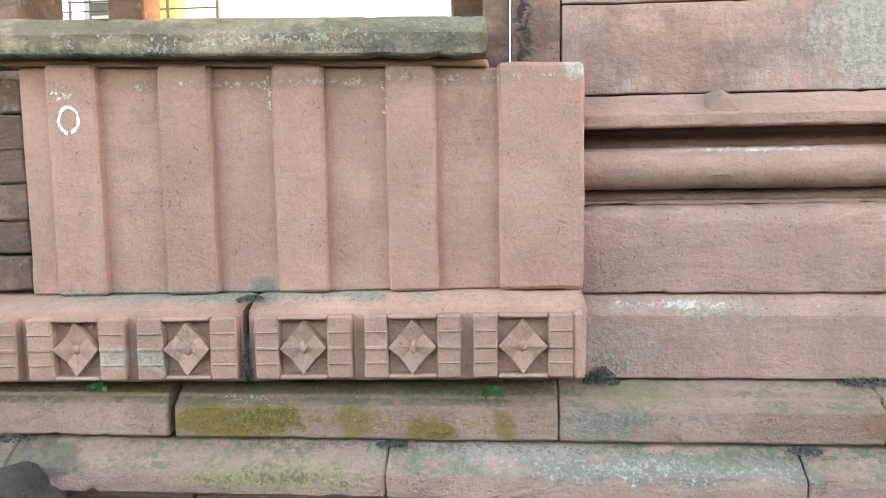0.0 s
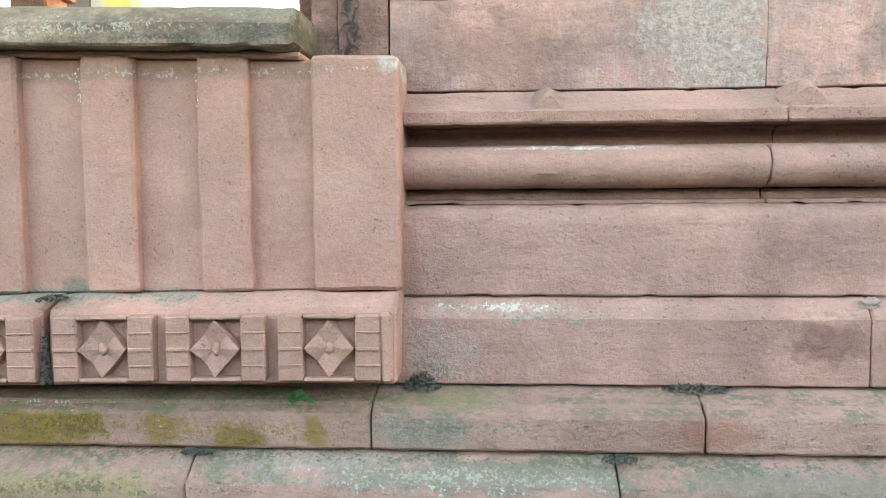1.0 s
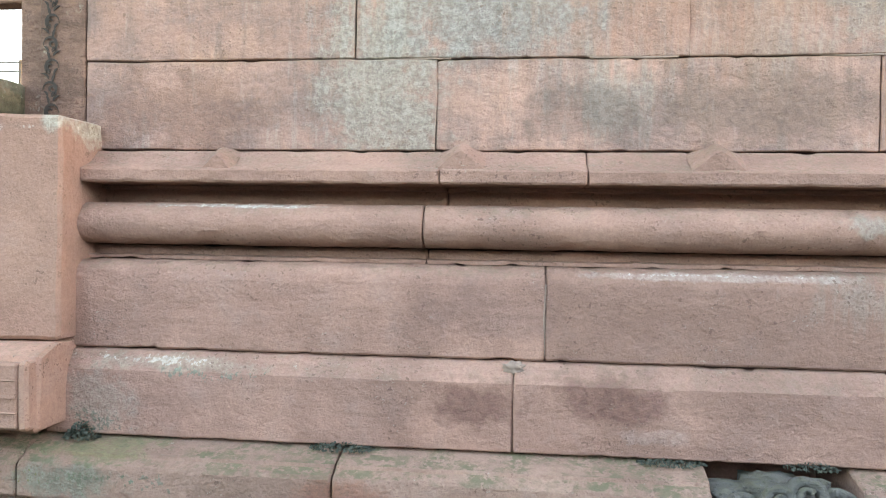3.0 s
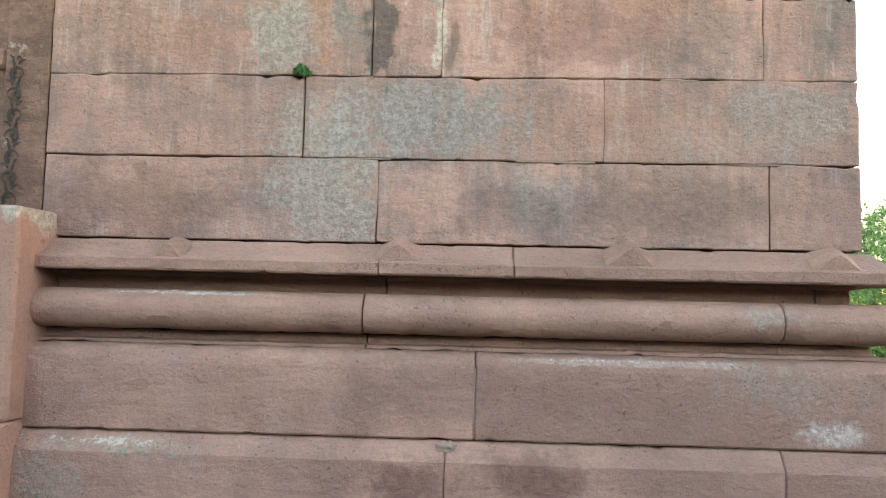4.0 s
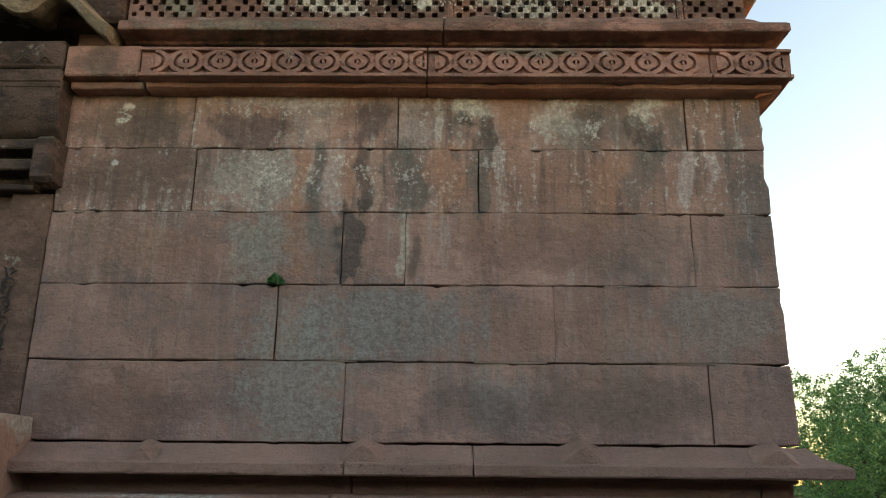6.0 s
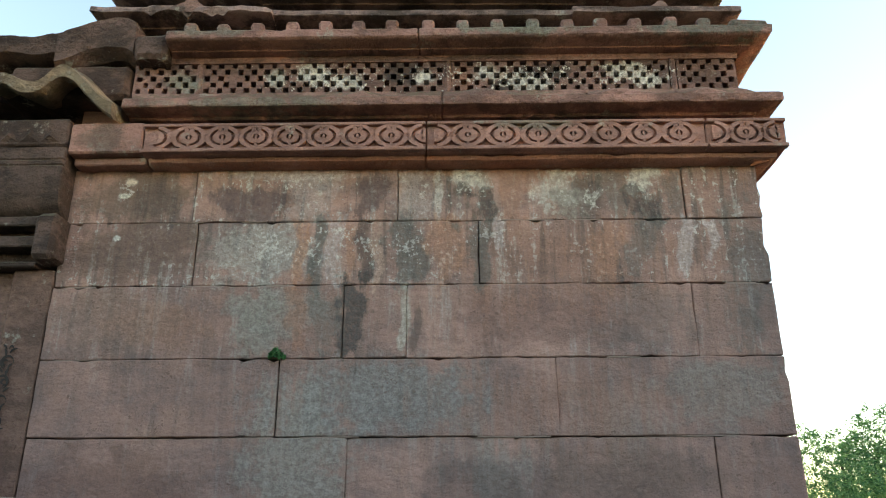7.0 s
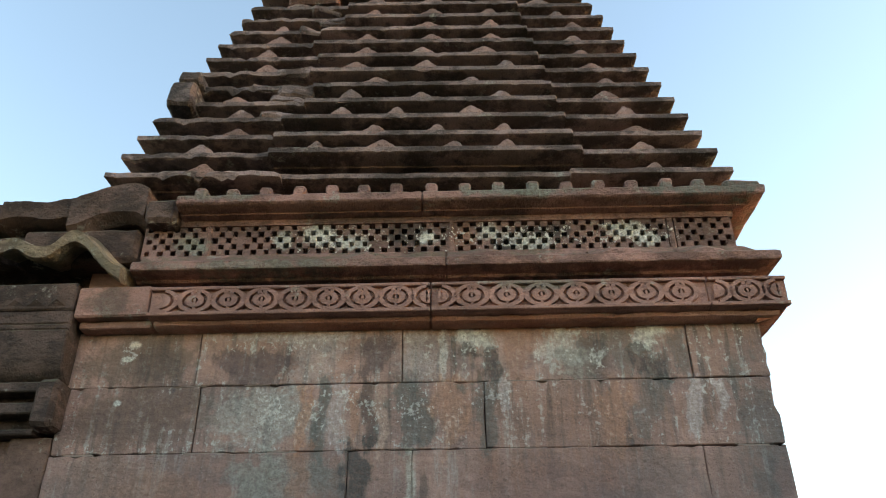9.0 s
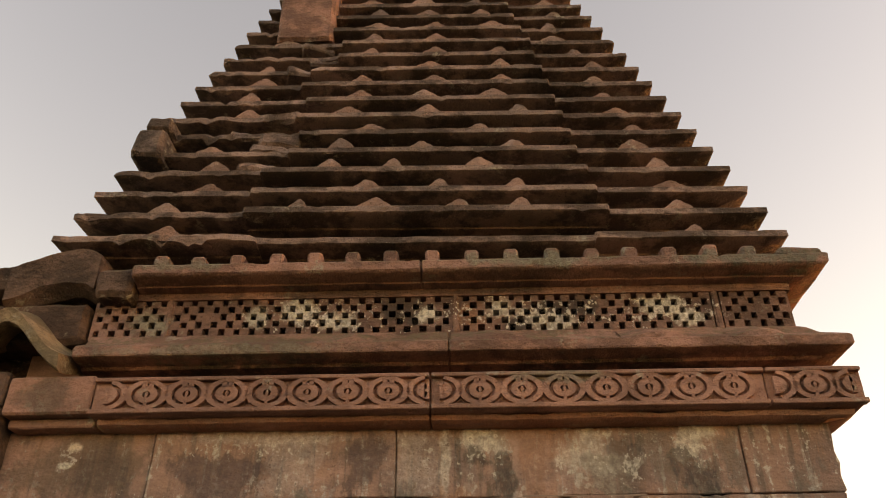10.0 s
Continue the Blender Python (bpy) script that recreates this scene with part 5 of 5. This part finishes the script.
for z in (2.375, 2.698, 3.020, 3.320):
    x = 0.16
    while x < 3.1:
        length = bed_rnd.uniform(0.05, 0.30)
        if bed_rnd.random() < (0.75 if x < 1.0 else 0.4):
            tall = bed_rnd.uniform(0.0025, 0.0050)
            slab("mortar", x, min(x + length, 3.15), -0.001, 0.03, z - tall, z + tall * 0.5, M_MORTAR, wall, bevel=0.0015, amp=0.0035, seed=x + z, cuts=0.012)
        x += length + bed_rnd.uniform(0.03, 0.25)

# ---- broken carved stone, rocks and plants ----
broken = tagged(new("carved_fragment"), "grey broken carved stone with worn curls in the base course", "stone")
core_stone = lump("body", M_SPOUT, broken, "", (0.20, 0.15, 0.085), 0.35, 2.4, 5, 4)
core_stone.location = (2.50, -0.26, 0.945)
snout = lump("snout", M_SPOUT, broken, "", (0.11, 0.12, 0.060), 0.30, 2.2, 8, 4)
snout.location = (2.60, -0.40, 0.890)


def curl(x, y, z, r, thick, a0, a1, turn):
    """A worn scroll: a tapering tube wound inwards."""
    verts, faces, n, m = [], [], 26, 8
    for i in range(n + 1):
        t = i / n
        a, rr, th = radians(a0 + (a1 - a0) * t), r * (1 - 0.72 * t), thick * (1 - 0.45 * t)
        for k in range(m):
            b = math.tau * k / m
            q = rr + th * math.cos(b)
            verts.append(jitter((q * math.cos(a), th * math.sin(b) * 1.3 - 0.02 * t, q * math.sin(a)), 0.004, 26, r * 90))
    faces = [(i * m + k, i * m + (k + 1) % m, (i + 1) * m + (k + 1) % m, (i + 1) * m + k) for i in range(n) for k in range(m)]
    faces += [tuple(range(m))[::-1], tuple(range(n * m, n * m + m))]
    ob = raw("curl", verts, faces, M_SPOUT, broken, "", 60)
    ob.matrix_basis = pose(x, y, z, -28, 0, turn)


for spec in ((2.385, -0.36, 0.945, 0.055, 0.019, 200, -330, 10), (2.470, -0.385, 0.985, 0.048, 0.018, 10, 500, -5), (2.555, -0.375, 1.005, 0.052, 0.020, 170, -320, 0), (2.640, -0.365, 0.975, 0.050, 0.018, 30, 520, -12), (2.520, -0.43, 0.925, 0.040, 0.017, 180, -280, 5), (2.425, -0.42, 0.905, 0.036, 0.015, 20, 470, 8)):
    curl(*spec)
rock = lump("rock", M_ROCK, None, "", (0.22, 0.16, 0.14), 0.3, 2, 4)
rock.location = (-1.83, -0.50, 0.66)
tagged(rock, "dark mossy rock at the foot of the base course", "rock")
ledge = slab("rock_support", -2.3, -1.6, -0.75, -0.45, 0.0, 0.58, M_STEP, base, seed=95)


def tuft(name, label, category, x, y, z, w, d, h, count, material, leaf, seed):
    rnd = random.Random(seed)
    verts, faces = [], []
    for _ in range(count):
        r, a = math.sqrt(rnd.random()), rnd.uniform(0, math.tau)
        px, py = w * r * math.cos(a), d * r * math.sin(a)
        pz = h * (1 - r * r) * rnd.uniform(0.2, 1.0)
        t, s = Vector((rnd.gauss(0, 1), rnd.gauss(0, 1), rnd.gauss(0.3, 0.8))).normalized(), leaf * rnd.uniform(0.6, 1.4)
        q = t.orthogonal().normalized() * s * 0.4
        c, b = Vector((px, py, pz)), len(verts)
        verts += [c - t * s * 0.5, c + q, c + t * s * 0.7, c - q]
        faces.append((b, b + 1, b + 2, b + 3))
    ob = raw(name, [tuple(v) for v in verts], faces, material, smooth=False)
    ob.location = (x, y, z)
    return tagged(ob, label, category, kind="stuff")


for i, (x, y, z, w, d, h, n) in enumerate(((1.133, -0.20, 1.045, 0.10, 0.05, 0.045, 500), (0.225, -0.21, 1.045, 0.06, 0.04, 0.11, 500), (0.86, -0.38, 0.865, 0.05, 0.04, 0.02, 260), (2.2, -0.2, 1.045, 0.10, 0.05, 0.035, 400), (-0.985, -0.33, 1.36, 0.04, 0.06, 0.03, 260), (-0.50, -0.36, 0.862, 0.05, 0.03, 0.02, 200), (2.62, -0.2, 1.05, 0.08, 0.05, 0.04, 300), (-1.9, -0.36, 0.865, 0.12, 0.04, 0.02, 300), (-0.985, -0.385, 1.09, 0.015, 0.012, 0.24, 260))):
    tuft("moss_tuft", "dark dry moss grown in a stone joint", "moss", x, y, z - 0.004, w * 1.1, d, h * (0.5 if h < 0.2 else 0.8), n, M_MOSS, 0.009, i)
for i, (x, y, z) in enumerate(((-1.52, -0.37, 1.045), (-0.155, -0.37, 1.035))):
    tuft("sprig", "small bright green weed sprouting under the railing", "weed", x, y, z, 0.035, 0.025, 0.04, 26, M_SPRIG, 0.028, 30 + i)
tuft("sprig", "small green weed growing from a wall joint", "weed", 1.10, -0.012, 2.70, 0.035, 0.02, 0.04, 60, M_SPRIG, 0.02, 41)


def tree(x, y, height, spread, seed):
    rnd = random.Random(seed)
    t = tagged(new("tree"), "leafy green tree lit by low sun beyond the wall", "tree", "trees behind the temple")
    t.location = (x, y, 0)
    tips = []

    def limb(name, a, b, r0, r1, parent):
        bm = bmesh.new()
        axis = b - a
        m = Matrix.Translation((a + b) / 2) @ axis.to_track_quat("Z", "Y").to_matrix().to_4x4()
        bmesh.ops.create_cone(bm, cap_ends=True, segments=8, radius1=r0, radius2=r1, depth=axis.length, matrix=m)
        return part(name, bm, M_BARK, parent)
    top = Vector((rnd.uniform(-0.2, 0.2), 0, height * 0.45))
    trunk = limb("trunk", Vector((0, 0, -0.1)), top, 0.14, 0.09, t)
    for i in range(13):
        a = i * 2.4 + rnd.random()
        tip = Vector((math.cos(a) * spread * rnd.uniform(0.3, 0.75), math.sin(a) * spread * rnd.uniform(0.3, 0.75), height * rnd.uniform(0.22, 0.88)))
        limb("limb", top * rnd.uniform(0.6, 1.0), tip, 0.06, 0.02, t)
        tips.append(tip)
    # sprays: twigs that bend over, with narrow leaves on both sides
    gen = np.random.default_rng(seed)
    verts = []
    for tip in tips:
        for _ in range(95):
            c = np.array(tip) + gen.normal(0, 1, 3) * (0.28, 0.28, 0.22) * spread * 0.85
            c[2] = min(c[2], height - gen.uniform(0.0, 0.4))
            run = gen.normal(0, 1, 3) * (1, 1, 0.5) + (0, 0, 0.5)
            run /= np.linalg.norm(run)
            u = gen.random((40, 1))
            p = c + run * u * gen.uniform(0.25, 0.5) + gen.normal(0, 0.032, (40, 3)) - np.array((0, 0, 0.22)) * u * u
            d = run * 0.6 + gen.normal(0, 0.65, (40, 3)) - np.array((0, 0, 0.2))
            d /= np.linalg.norm(d, axis=1, keepdims=True)
            q = np.cross(d, gen.normal(0, 1, (40, 3)))
            q /= np.linalg.norm(q, axis=1, keepdims=True)
            size = gen.uniform(0.045, 0.085, (40, 1))
            verts.append(np.stack((p - d * size * 0.5, p + q * size * 0.17, p + d * size * 0.6, p - q * size * 0.17), axis=1).reshape(-1, 3))
    verts = np.concatenate(verts).tolist()
    faces = [(b, b + 1, b + 2, b + 3) for b in range(0, len(verts), 4)]
    crown = raw("crown", verts, faces, M_LEAF, t, smooth=False)
    return t


tree(7.9, 8.0, 3.5, 1.5, 1)
tree(10.3, 8.6, 4.4, 2.0, 2)
tree(13.5, 10.0, 4.6, 2.2, 3)
tree(9.0, 11.0, 3.9, 1.8, 4)
